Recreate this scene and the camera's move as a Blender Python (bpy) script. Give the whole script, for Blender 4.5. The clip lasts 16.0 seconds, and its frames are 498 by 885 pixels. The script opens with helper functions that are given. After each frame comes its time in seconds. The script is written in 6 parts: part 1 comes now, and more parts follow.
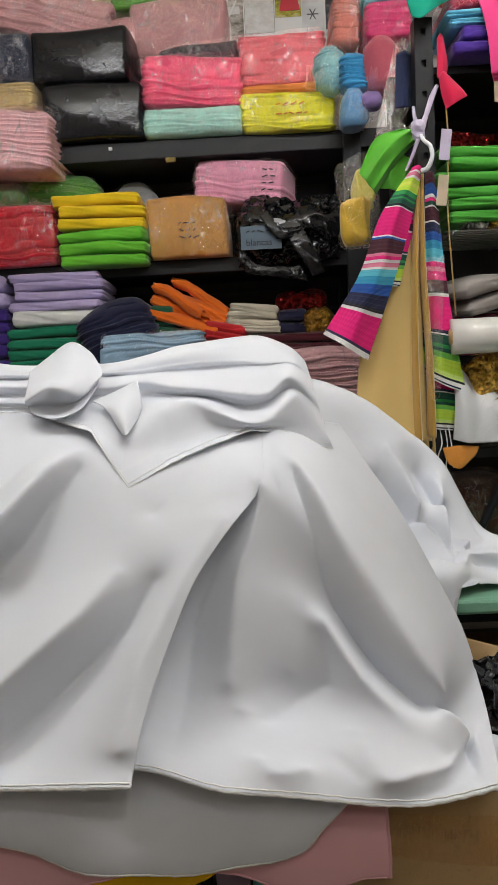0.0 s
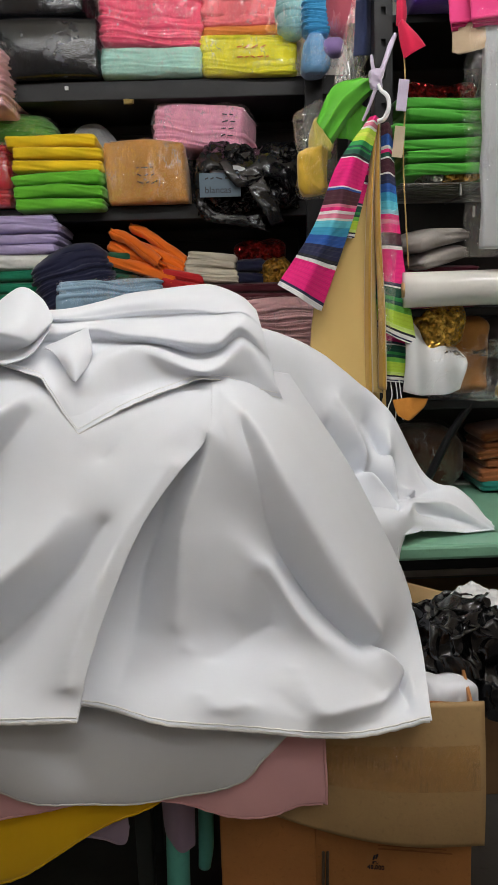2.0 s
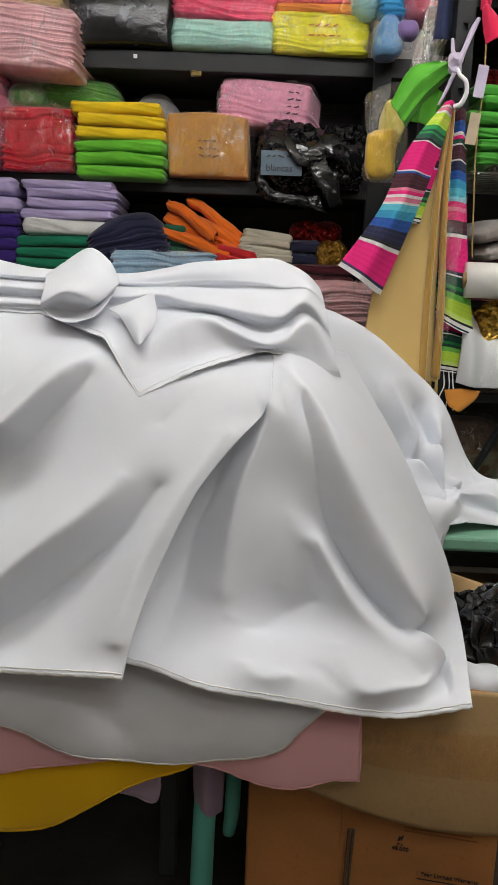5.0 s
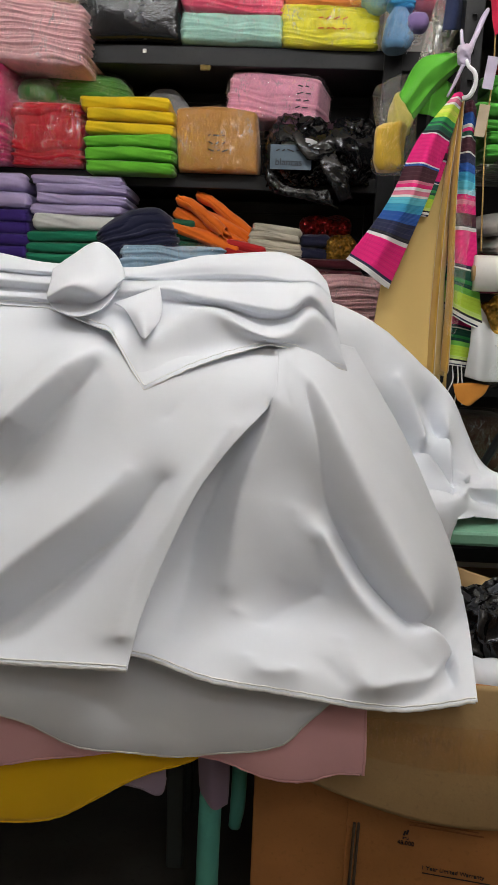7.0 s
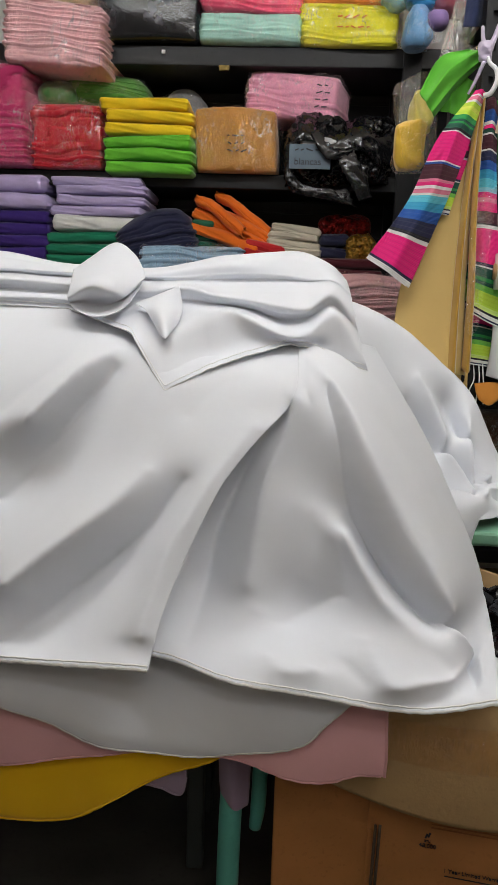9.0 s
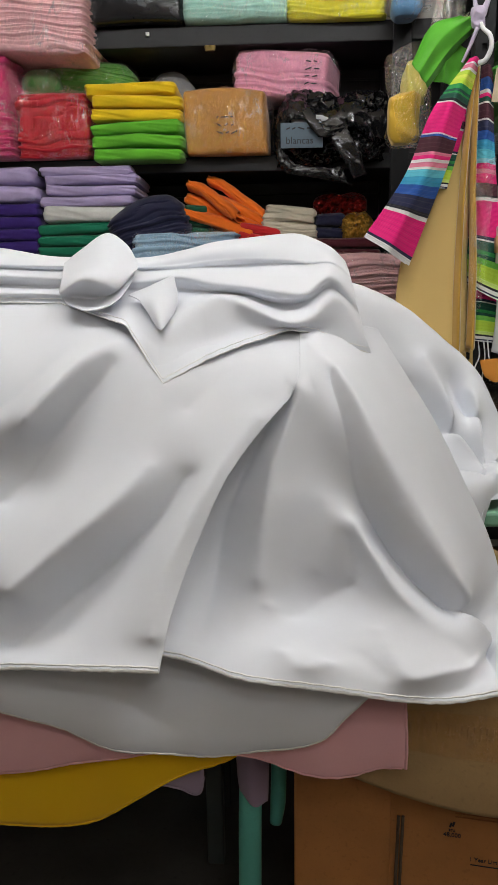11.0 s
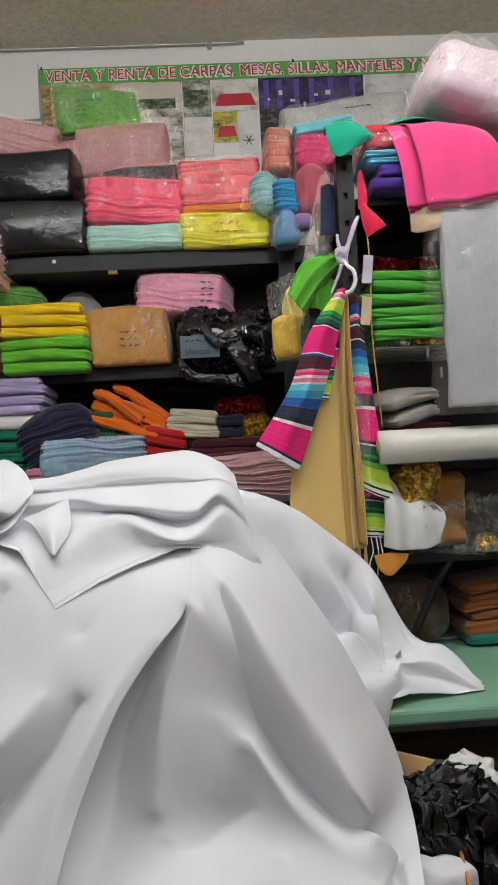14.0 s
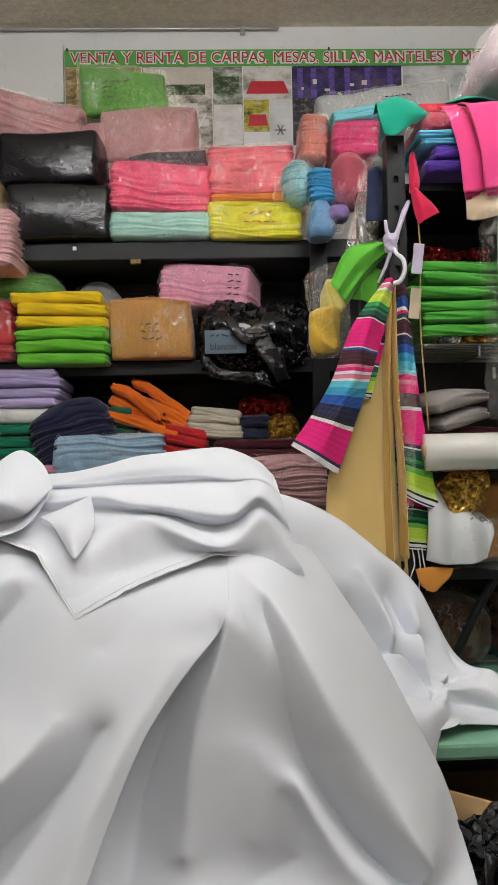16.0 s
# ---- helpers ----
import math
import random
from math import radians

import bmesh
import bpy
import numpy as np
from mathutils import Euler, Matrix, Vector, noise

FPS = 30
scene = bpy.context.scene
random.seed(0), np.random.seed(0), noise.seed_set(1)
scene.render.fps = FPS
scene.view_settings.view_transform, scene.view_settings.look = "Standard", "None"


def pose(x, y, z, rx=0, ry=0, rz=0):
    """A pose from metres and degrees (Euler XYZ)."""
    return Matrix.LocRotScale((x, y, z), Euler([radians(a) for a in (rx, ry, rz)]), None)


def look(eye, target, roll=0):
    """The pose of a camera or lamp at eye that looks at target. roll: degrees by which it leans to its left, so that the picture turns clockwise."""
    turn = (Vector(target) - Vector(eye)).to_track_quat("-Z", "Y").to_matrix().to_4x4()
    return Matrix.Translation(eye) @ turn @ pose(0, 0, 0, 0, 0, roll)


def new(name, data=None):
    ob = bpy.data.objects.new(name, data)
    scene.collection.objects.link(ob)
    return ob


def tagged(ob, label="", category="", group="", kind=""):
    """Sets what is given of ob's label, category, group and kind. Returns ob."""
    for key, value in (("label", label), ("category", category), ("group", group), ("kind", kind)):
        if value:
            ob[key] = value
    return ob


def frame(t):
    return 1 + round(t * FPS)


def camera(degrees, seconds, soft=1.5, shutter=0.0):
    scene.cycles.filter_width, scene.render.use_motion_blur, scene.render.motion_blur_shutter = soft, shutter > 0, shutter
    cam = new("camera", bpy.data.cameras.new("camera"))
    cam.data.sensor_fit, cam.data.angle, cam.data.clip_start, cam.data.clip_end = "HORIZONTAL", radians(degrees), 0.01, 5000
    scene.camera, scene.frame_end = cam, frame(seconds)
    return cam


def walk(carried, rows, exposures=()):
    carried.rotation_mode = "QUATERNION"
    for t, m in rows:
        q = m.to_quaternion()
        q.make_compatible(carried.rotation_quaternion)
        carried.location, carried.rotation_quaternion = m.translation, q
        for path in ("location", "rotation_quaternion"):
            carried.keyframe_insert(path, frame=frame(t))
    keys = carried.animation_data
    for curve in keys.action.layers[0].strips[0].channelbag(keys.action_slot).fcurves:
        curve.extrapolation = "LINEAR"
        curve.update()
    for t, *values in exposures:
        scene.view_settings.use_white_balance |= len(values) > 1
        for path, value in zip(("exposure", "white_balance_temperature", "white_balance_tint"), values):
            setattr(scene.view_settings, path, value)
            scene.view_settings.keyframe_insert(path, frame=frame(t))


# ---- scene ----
cam = camera(35.2, 16.0, soft=1.25)
PATH = [
    (0, (0.026, -0.11, 1.284), (-0.027, 1.879, 1.084), -2.9),
    (0.5, (0.043, -0.127, 1.287), (0.032, 1.862, 1.087), -3.1),
    (1, (0.03, -0.107, 1.283), (0.04, 1.883, 1.079), -2.9),
    (1.5, (0.049, -0.096, 1.289), (0.049, 1.877, 0.963), -3.3),
    (2, (0.052, -0.135, 1.28), (0.088, 1.838, 0.954), -1.8),
    (2.5, (0.029, -0.125, 1.271), (0.053, 1.844, 0.92), -0.2),
    (3, (0.022, -0.141, 1.268), (0.017, 1.825, 0.904), 1.5),
    (3.5, (0.022, -0.145, 1.269), (0.005, 1.822, 0.906), 1.9),
    (4, (0.023, -0.145, 1.271), (0.001, 1.822, 0.907), 1.8),
    (4.5, (-0.006, -0.143, 1.263), (-0.029, 1.824, 0.902), 2.1),
    (7, (0.009, -0.141, 1.254), (-0.052, 1.823, 0.881), 2.1),
    (7.5, (0.01, -0.144, 1.254), (-0.069, 1.819, 0.881), 1.9),
    (8, (0.009, -0.139, 1.253), (-0.084, 1.823, 0.878), 1.9),
    (8.5, (0.008, -0.137, 1.251), (-0.089, 1.825, 0.876), 1.9),
    (9, (0.005, -0.138, 1.253), (-0.102, 1.824, 0.879), 1.8),
    (9.5, (0.005, -0.133, 1.253), (-0.102, 1.828, 0.877), 1.9),
    (12, (0.004, -0.088, 1.267), (-0.114, 1.862, 0.837), -2.5),
    (12.5, (0.018, -0.088, 1.292), (-0.082, 1.867, 0.882), -2.2),
    (13, (0.015, -0.097, 1.354), (-0.017, 1.895, 1.185), -1.1),
    (13.5, (0.044, -0.14, 1.357), (0.083, 1.859, 1.38), -1.2),
    (14, (0.07, -0.146, 1.334), (0.155, 1.852, 1.357), -3.1),
    (14.5, (0.061, -0.149, 1.342), (0.148, 1.849, 1.363), -3.6),
    (15, (0.055, -0.143, 1.341), (0.141, 1.855, 1.361), -2.9),
    (15.5, (0.032, -0.098, 1.341), (0.101, 1.9, 1.374), -2.4),
    (16, (0.006, 0.019, 1.32), (0.077, 2.017, 1.361), -1.3),
]
walk(cam, [(t, look(eye, target, roll)) for t, eye, target, roll in PATH])

# ---- world and light ----
world = bpy.data.worlds.new("world")
scene.world = world
world.use_nodes = True
world.node_tree.nodes["Background"].inputs[0].default_value = (0.75, 0.85, 1.0, 1)
world.node_tree.nodes["Background"].inputs[1].default_value = 0.02
scene.view_settings.exposure = 0.02

# ---- materials ----


def nodes_of(name):
    m = bpy.data.materials.new(name)
    m.use_nodes = True
    nt = m.node_tree
    return m, nt, nt.nodes["Principled BSDF"]


def mixed(nt, a, b, fac):
    mx = nt.nodes.new("ShaderNodeMix")
    mx.data_type = "RGBA"
    nt.links.new(fac, mx.inputs[0])
    for k, v in ((6, a), (7, b)):
        if isinstance(v, tuple):
            mx.inputs[k].default_value = (*v, 1)
        else:
            nt.links.new(v, mx.inputs[k])
    return mx.outputs[2]


def noise_node(nt, scale, detail=3, vec=None, rough=0.55):
    n = nt.nodes.new("ShaderNodeTexNoise")
    n.inputs["Scale"].default_value, n.inputs["Detail"].default_value, n.inputs["Roughness"].default_value = scale, detail, rough
    if vec is None:
        tc = nt.nodes.new("ShaderNodeTexCoord")
        vec = tc.outputs["Object"]
    nt.links.new(vec, n.inputs["Vector"])
    return n.outputs[0]


def ramp(nt, fac, lo, hi):
    r = nt.nodes.new("ShaderNodeMapRange")
    r.inputs[1].default_value, r.inputs[2].default_value = lo, hi
    nt.links.new(fac, r.inputs[0])
    return r.outputs[0]


def bump(nt, bsdf, height, strength, dist):
    b = nt.nodes.new("ShaderNodeBump")
    b.inputs["Strength"].default_value, b.inputs["Distance"].default_value = strength, dist
    nt.links.new(height, b.inputs["Height"])
    old = bsdf.inputs["Normal"]
    if old.is_linked:
        nt.links.new(old.links[0].from_socket, b.inputs["Normal"])
    nt.links.new(b.outputs[0], old)


def shade(c, k):
    return tuple(min(1.0, v * k) for v in c)


MATS = {}


def cloth(c, rough=0.75, sheen=0.25, wrinkle=0.25, weave=0.12):
    key = ("cloth", c, rough, sheen, wrinkle)
    if key in MATS:
        return MATS[key]
    m, nt, b = nodes_of("cloth")
    n1 = noise_node(nt, 9, 4)
    n2 = noise_node(nt, 240, 2)
    low = 0.80 if wrinkle > 0.1 else 0.97
    col = mixed(nt, shade(c, low), shade(c, 1.06 if wrinkle > 0.1 else 1.0), ramp(nt, n1, 0.3, 0.7))
    col = mixed(nt, col, shade(c, 0.5 + low / 2), ramp(nt, n2, 0.55, 0.75))
    nt.links.new(col, b.inputs["Base Color"])
    b.inputs["Roughness"].default_value = rough
    b.inputs["Sheen Weight"].default_value = sheen
    b.inputs["Specular IOR Level"].default_value = 0.22
    bump(nt, b, noise_node(nt, 22, 3), wrinkle, 0.012)
    bump(nt, b, noise_node(nt, 700, 1), weave, 0.001)
    MATS[key] = m
    return m


def glossy(c, rough=0.25, wr=0.5, scale=26):
    """Dark or coloured plastic sheet with wrinkles."""
    key = ("glossy", c, rough, wr, scale)
    if key in MATS:
        return MATS[key]
    m, nt, b = nodes_of("plastic_sheet")
    nt.links.new(mixed(nt, shade(c, 0.8), shade(c, 1.2), ramp(nt, noise_node(nt, 14, 3), 0.35, 0.65)), b.inputs["Base Color"])
    b.inputs["Roughness"].default_value = rough
    bump(nt, b, noise_node(nt, scale, 5, rough=0.65), wr, 0.03)
    MATS[key] = m
    return m


def film(strength=1.0, tint=(1, 1, 1)):
    """Thin clear wrapping film: mostly clear, with wrinkled highlights and painted crease glints."""
    key = ("film", strength, tint)
    if key in MATS:
        return MATS[key]
    m, nt, b = nodes_of("clear_film")
    out = nt.nodes["Material Output"]
    nt.nodes.remove(b)
    clear = nt.nodes.new("ShaderNodeBsdfTransparent")
    clear.inputs[0].default_value = (*shade(tint, 0.97), 1)
    tc = nt.nodes.new("ShaderNodeTexCoord")
    mp = nt.nodes.new("ShaderNodeMapping")
    mp.inputs["Scale"].default_value = (1.5, 1.5, 0.55)
    mp.inputs["Rotation"].default_value = (0.2, 0.6, 0.3)
    nt.links.new(tc.outputs["Object"], mp.inputs[0])
    nz = nt.nodes.new("ShaderNodeTexNoise")
    nz.inputs["Scale"].default_value, nz.inputs["Detail"].default_value = 30, 2.5
    nz.inputs["Roughness"].default_value, nz.inputs["Distortion"].default_value = 0.5, 1.6
    nt.links.new(mp.outputs[0], nz.inputs["Vector"])
    bp = nt.nodes.new("ShaderNodeBump")
    bp.inputs["Strength"].default_value, bp.inputs["Distance"].default_value = 1.0, 0.06
    nt.links.new(nz.outputs[0], bp.inputs["Height"])
    gl = nt.nodes.new("ShaderNodeBsdfGlossy")
    gl.inputs["Roughness"].default_value = 0.12
    nt.links.new(bp.outputs[0], gl.inputs["Normal"])
    fr = nt.nodes.new("ShaderNodeFresnel")
    fr.inputs[0].default_value = 1.45
    nt.links.new(bp.outputs[0], fr.inputs["Normal"])
    mul = nt.nodes.new("ShaderNodeMath")
    mul.operation = "MULTIPLY_ADD"
    mul.use_clamp = True
    mul.inputs[1].default_value, mul.inputs[2].default_value = 1.8 * strength, 0.05 * strength
    nt.links.new(fr.outputs[0], mul.inputs[0])
    low = nt.nodes.new("ShaderNodeMath")
    low.operation = "MINIMUM"
    low.inputs[1].default_value = 0.30 * strength
    nt.links.new(mul.outputs[0], low.inputs[0])
    nt.links.new(low.outputs[0], gl.inputs["Color"])
    both = nt.nodes.new("ShaderNodeAddShader")
    nt.links.new(clear.outputs[0], both.inputs[0])
    nt.links.new(gl.outputs[0], both.inputs[1])
    # sharp creases get a paler rough gloss, painted in as the film's glints
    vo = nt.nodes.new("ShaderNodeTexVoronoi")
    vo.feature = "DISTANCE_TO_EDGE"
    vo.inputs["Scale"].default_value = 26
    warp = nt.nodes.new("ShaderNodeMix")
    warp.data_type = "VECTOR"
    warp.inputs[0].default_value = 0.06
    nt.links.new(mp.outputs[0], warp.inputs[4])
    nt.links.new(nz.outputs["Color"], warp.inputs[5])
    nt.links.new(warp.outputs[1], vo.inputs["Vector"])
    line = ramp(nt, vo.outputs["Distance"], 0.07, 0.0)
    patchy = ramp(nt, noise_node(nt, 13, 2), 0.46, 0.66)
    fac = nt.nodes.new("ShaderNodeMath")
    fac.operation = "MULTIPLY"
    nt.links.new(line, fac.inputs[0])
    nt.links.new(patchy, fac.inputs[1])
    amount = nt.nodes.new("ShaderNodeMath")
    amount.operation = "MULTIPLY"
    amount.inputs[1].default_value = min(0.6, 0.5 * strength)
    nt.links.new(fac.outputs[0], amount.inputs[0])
    crease_glint = nt.nodes.new("ShaderNodeBsdfGlossy")
    crease_glint.inputs["Roughness"].default_value = 0.42
    crease_glint.inputs["Color"].default_value = (0.9, 0.9, 0.9, 1)
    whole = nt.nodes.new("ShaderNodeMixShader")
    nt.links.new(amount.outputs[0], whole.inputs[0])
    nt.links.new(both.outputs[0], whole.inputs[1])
    nt.links.new(crease_glint.outputs[0], whole.inputs[2])
    nt.links.new(whole.outputs[0], out.inputs[0])
    MATS[key] = m
    return m


def plain(name, c, rough=0.6, metal=0.0, var=0.12, scale=6, bump_s=0.1, bump_scale=60, bump_d=0.004, spec=0.5):
    m, nt, b = nodes_of(name)
    n1 = noise_node(nt, scale, 4)
    n2 = noise_node(nt, scale * 12, 3)
    col = mixed(nt, shade(c, 1 - var), shade(c, 1 + var), ramp(nt, n1, 0.3, 0.7))
    col = mixed(nt, col, shade(c, 1 - 1.6 * var), ramp(nt, n2, 0.58, 0.75))
    nt.links.new(col, b.inputs["Base Color"])
    b.inputs["Roughness"].default_value, b.inputs["Metallic"].default_value = rough, metal
    b.inputs["Specular IOR Level"].default_value = spec
    bump(nt, b, noise_node(nt, bump_scale, 3), bump_s, bump_d)
    return m


WHITE_CLOTH = cloth((0.76, 0.785, 0.84), 0.8, 0.15, 0.02, 0.0)
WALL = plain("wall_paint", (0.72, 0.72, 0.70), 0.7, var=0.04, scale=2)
# tan chosen only to dim and warm the light bounced onto the cloths
SIDE_WALL = plain("fill_tint_wall", (0.42, 0.36, 0.29), 0.7, var=0.08, scale=2)
CEIL = plain("ceiling_texture", (0.74, 0.67, 0.54), 0.9, var=0.12, scale=30, bump_s=0.7, bump_scale=55, bump_d=0.012)
BLACK = plain("black_metal", (0.013, 0.013, 0.014), 0.45, var=0.2, bump_s=0.05, spec=0.25)
BLACK_BACK = plain("dark_back_panel", (0.03, 0.03, 0.032), 0.5, var=0.2, spec=0.25)
GREEN_TOP = plain("green_laminate", (0.20, 0.42, 0.29), 0.38, var=0.08, scale=8)
FLOOR = plain("floor_tile", (0.06, 0.055, 0.05), 0.35, var=0.25)
CARTON = plain("cardboard", (0.47, 0.31, 0.14), 0.75, var=0.08, scale=9, bump_s=0.15, bump_scale=120)
CARTON_O = plain("printed_cardboard", (0.47, 0.20, 0.06), 0.65, var=0.10, scale=9, bump_s=0.15, bump_scale=120)
TEAL_P = plain("teal_paint", (0.13, 0.50, 0.42), 0.35, var=0.08)
DARK_LEG = plain("dark_leg_paint", (0.05, 0.06, 0.06), 0.4)
INK = plain("ink", (0.015, 0.015, 0.02), 0.6)
THREAD = cloth((0.86, 0.86, 0.84), 0.9, 0.3, 0.6, 0.3)

# ---- mesh helpers ----


def mesh_from(name, verts, faces, smooth=True):
    me = bpy.data.meshes.new(name)
    me.from_pydata([tuple(map(float, v)) for v in verts], [], [tuple(int(i) for i in f) for f in faces])
    me.update()
    if smooth:
        me.polygons.foreach_set("use_smooth", [True] * len(me.polygons))
    return me


def obj(name, me, mat, parent=None, label=""):
    if me.materials:
        me.materials[0] = mat
    else:
        me.materials.append(mat)
    ob = new(name, me)
    if parent is not None:
        ob.parent = parent
    if label:
        tagged(ob, label)
    return ob


def part(name, bm, material, parent, label="", smooth=False):
    me = bpy.data.meshes.new(name)
    bm.to_mesh(me)
    bm.free()
    if smooth:
        me.polygons.foreach_set("use_smooth", [True] * len(me.polygons))
    return obj(name, me, material, parent, label)


def empty(name, x, y, z, rz=0, rx=0, ry=0):
    ob = new(name)
    ob.empty_display_size = 0.05
    ob.matrix_world = pose(x, y, z, rx, ry, rz)
    return ob


def box_bm(sx, sy, sz, bev=0.004, at=(0, 0, 0), bm=None, m=None):
    """A bevelled block of that size, centred at the given place."""
    made = bmesh.new()
    bmesh.ops.create_cube(made, size=1, matrix=Matrix.Diagonal((sx, sy, sz, 1)))
    if bev > 0:
        bmesh.ops.bevel(made, geom=made.edges[:], offset=bev, segments=2, affect="EDGES", profile=0.5)
    bmesh.ops.transform(made, matrix=Matrix.Translation(at) @ (m or Matrix()), verts=made.verts)
    if bm is None:
        return made
    tmp = bpy.data.meshes.new("tmp")
    made.to_mesh(tmp)
    made.free()
    bm.from_mesh(tmp)
    bpy.data.meshes.remove(tmp)
    return bm


def wob(p, scale, seed):
    """Smooth 3D noise vectors for an array of points."""
    out = np.zeros_like(p)
    rs = np.random.RandomState(seed)
    for k in range(5):
        w = rs.normal(size=(3, 3)) * scale * (1 + 0.5 * k)
        ph = rs.uniform(0, 6.28, 3)
        out += np.sin(p @ w + ph) / (1 + 0.6 * k)
    return out * 0.4


def soft_box(sx, sy, sz, r, n=(14, 8, 8), bulge=0.0, amp=0.006, freq=9.0, seed=1, ply=0.0, ply_amp=0.004, lean=0.0, sag=0.0, fan=0.0):
    """A pillow-like block standing on z=0: rounded edges, bulging faces, optional stacked plies along its sides."""
    vs, fs, index = [], [], {}
    nx, ny, nz = n

    def vert(i, j, k):
        key = (i, j, k)
        if key not in index:
            index[key] = len(vs)
            vs.append((i / nx * 2 - 1, j / ny * 2 - 1, k / nz * 2 - 1))
        return index[key]

    for i in range(nx):
        for j in range(ny):
            for k, flip in ((0, True), (nz, False)):
                q = [vert(i, j, k), vert(i + 1, j, k), vert(i + 1, j + 1, k), vert(i, j + 1, k)]
                fs.append(q[::-1] if flip else q)
    for i in range(nx):
        for k in range(nz):
            for j, flip in ((0, False), (ny, True)):
                q = [vert(i, j, k), vert(i + 1, j, k), vert(i + 1, j, k + 1), vert(i, j, k + 1)]
                fs.append(q[::-1] if flip else q)
    for j in range(ny):
        for k in range(nz):
            for i, flip in ((0, True), (nx, False)):
                q = [vert(i, j, k), vert(i, j + 1, k), vert(i, j + 1, k + 1), vert(i, j, k + 1)]
                fs.append(q[::-1] if flip else q)
    p = np.array(vs)
    half = np.array([sx, sy, sz]) / 2
    r = min(r, half.min() * 0.98)
    q = p * half
    core = np.clip(q, -(half - r), half - r)
    d = q - core
    ln = np.linalg.norm(d, axis=1, keepdims=True)
    q = core + np.where(ln > 1e-9, d / np.maximum(ln, 1e-9), 0) * r
    u, v, w = p.T
    dome = (1 - u ** 2) * (1 - v ** 2)
    q[:, 2] += bulge * np.sign(w) * dome * (np.abs(w) > 0.5) * np.where(w < 0, 0.0, 1.0)
    q[:, 1] += bulge * 0.6 * np.sign(v) * (1 - u ** 2) * (1 - w ** 2) * (np.abs(v) > 0.8)
    q[:, 0] += bulge * 0.4 * np.sign(u) * (1 - v ** 2) * (1 - w ** 2) * (np.abs(u) > 0.8)
    side = np.maximum(np.abs(u), np.abs(v)) ** 6
    if ply > 0:
        ph = (q[:, 2] + 0.9 * ply * np.sin(q[:, 0] * 9 + seed + 4 * q[:, 2] / sz) + 0.35 * ply * np.sin(q[:, 0] * 31 + seed * 2 + 9 * q[:, 2] / sz) + 0.12 * sz * np.sin(q[:, 2] / sz * 5 + seed)) / ply
        g = (np.abs(np.sin(np.pi * ph)) ** 0.35 - 0.7) * ply_amp
        g += ply_amp * 0.8 * np.sin(np.floor(ph) * 2.4 + seed)
        q[:, 0] += g * side * np.sign(u) * (np.abs(u) > 0.8)
        q[:, 1] += g * side * np.sign(v) * (np.abs(v) > 0.8)
    q += wob(q, freq, seed) * amp
    q[:, 2] += sz / 2
    q[:, 2] = np.maximum(q[:, 2], 0)
    q[:, 0] += lean * q[:, 2]
    q[:, 2] *= 1 + fan * q[:, 0] / sx
    q[:, 2] -= sag * u ** 2 * np.abs(q[:, 2]) / sz
    return q, fs


def crinkle(v, amp, seed):
    """Uneven shoves of each corner, as in stiff crackling plastic."""
    rs = np.random.RandomState(seed)
    w = v + rs.normal(size=v.shape) * amp * (0.35 + 0.65 * rs.uniform(size=(len(v), 1)) ** 2)
    w[:, 2] = np.maximum(w[:, 2], 0)
    return w


def catmull(a, n):
    """Resample an array of control rows (first axis) to n rows with a smooth spline."""
    a = np.asarray(a, float)
    k = len(a)
    t = np.linspace(0, k - 1, n)
    i = np.minimum(t.astype(int), k - 2)
    f = (t - i).reshape(-1, *([1] * (a.ndim - 1)))
    pad = np.concatenate([[2 * a[0] - a[1]], a, [2 * a[-1] - a[-2]]])
    p0, p1, p2, p3 = pad[i], pad[i + 1], pad[i + 2], pad[i + 3]
    return 0.5 * (2 * p1 + (p2 - p0) * f + (2 * p0 - 5 * p1 + 4 * p2 - p3) * f ** 2 + (3 * p1 - p0 - 3 * p2 + p3) * f ** 3)


def patch(rows, nu, nv):
    """A smooth sheet through a coarse grid of control places: rows[v][u] -> array (nv, nu, 3)."""
    g = catmull(np.array(rows, float), nv)
    return np.swapaxes(catmull(np.swapaxes(g, 0, 1), nu), 0, 1)


def sheet_mesh(name, g):
    nv, nu, _ = g.shape
    idx = np.arange(nv * nu).reshape(nv, nu)
    f = np.stack([idx[:-1, :-1], idx[:-1, 1:], idx[1:, 1:], idx[1:, :-1]], -1).reshape(-1, 4)
    me = mesh_from(name, g.reshape(-1, 3), f)
    uu, vv = np.meshgrid(np.linspace(0, 1, nu), np.linspace(0, 1, nv))
    uv = np.stack([uu, vv], -1).reshape(-1, 2)[f.reshape(-1)]
    me.uv_layers.new(name="uv").data.foreach_set("uv", uv.reshape(-1))
    return me


def normals(g):
    du, dv = np.gradient(g, axis=1), np.gradient(g, axis=0)
    n = np.cross(du, dv)
    n /= np.maximum(np.linalg.norm(n, axis=2, keepdims=True), 1e-9)
    return n


def drape(name, g, mat, parent=None, label="", thick=0.0016):
    ob = obj(name, sheet_mesh(name, g), mat, parent, label)
    s = ob.modifiers.new("thickness", "SOLIDIFY")
    s.thickness, s.offset = thick, 0
    return ob


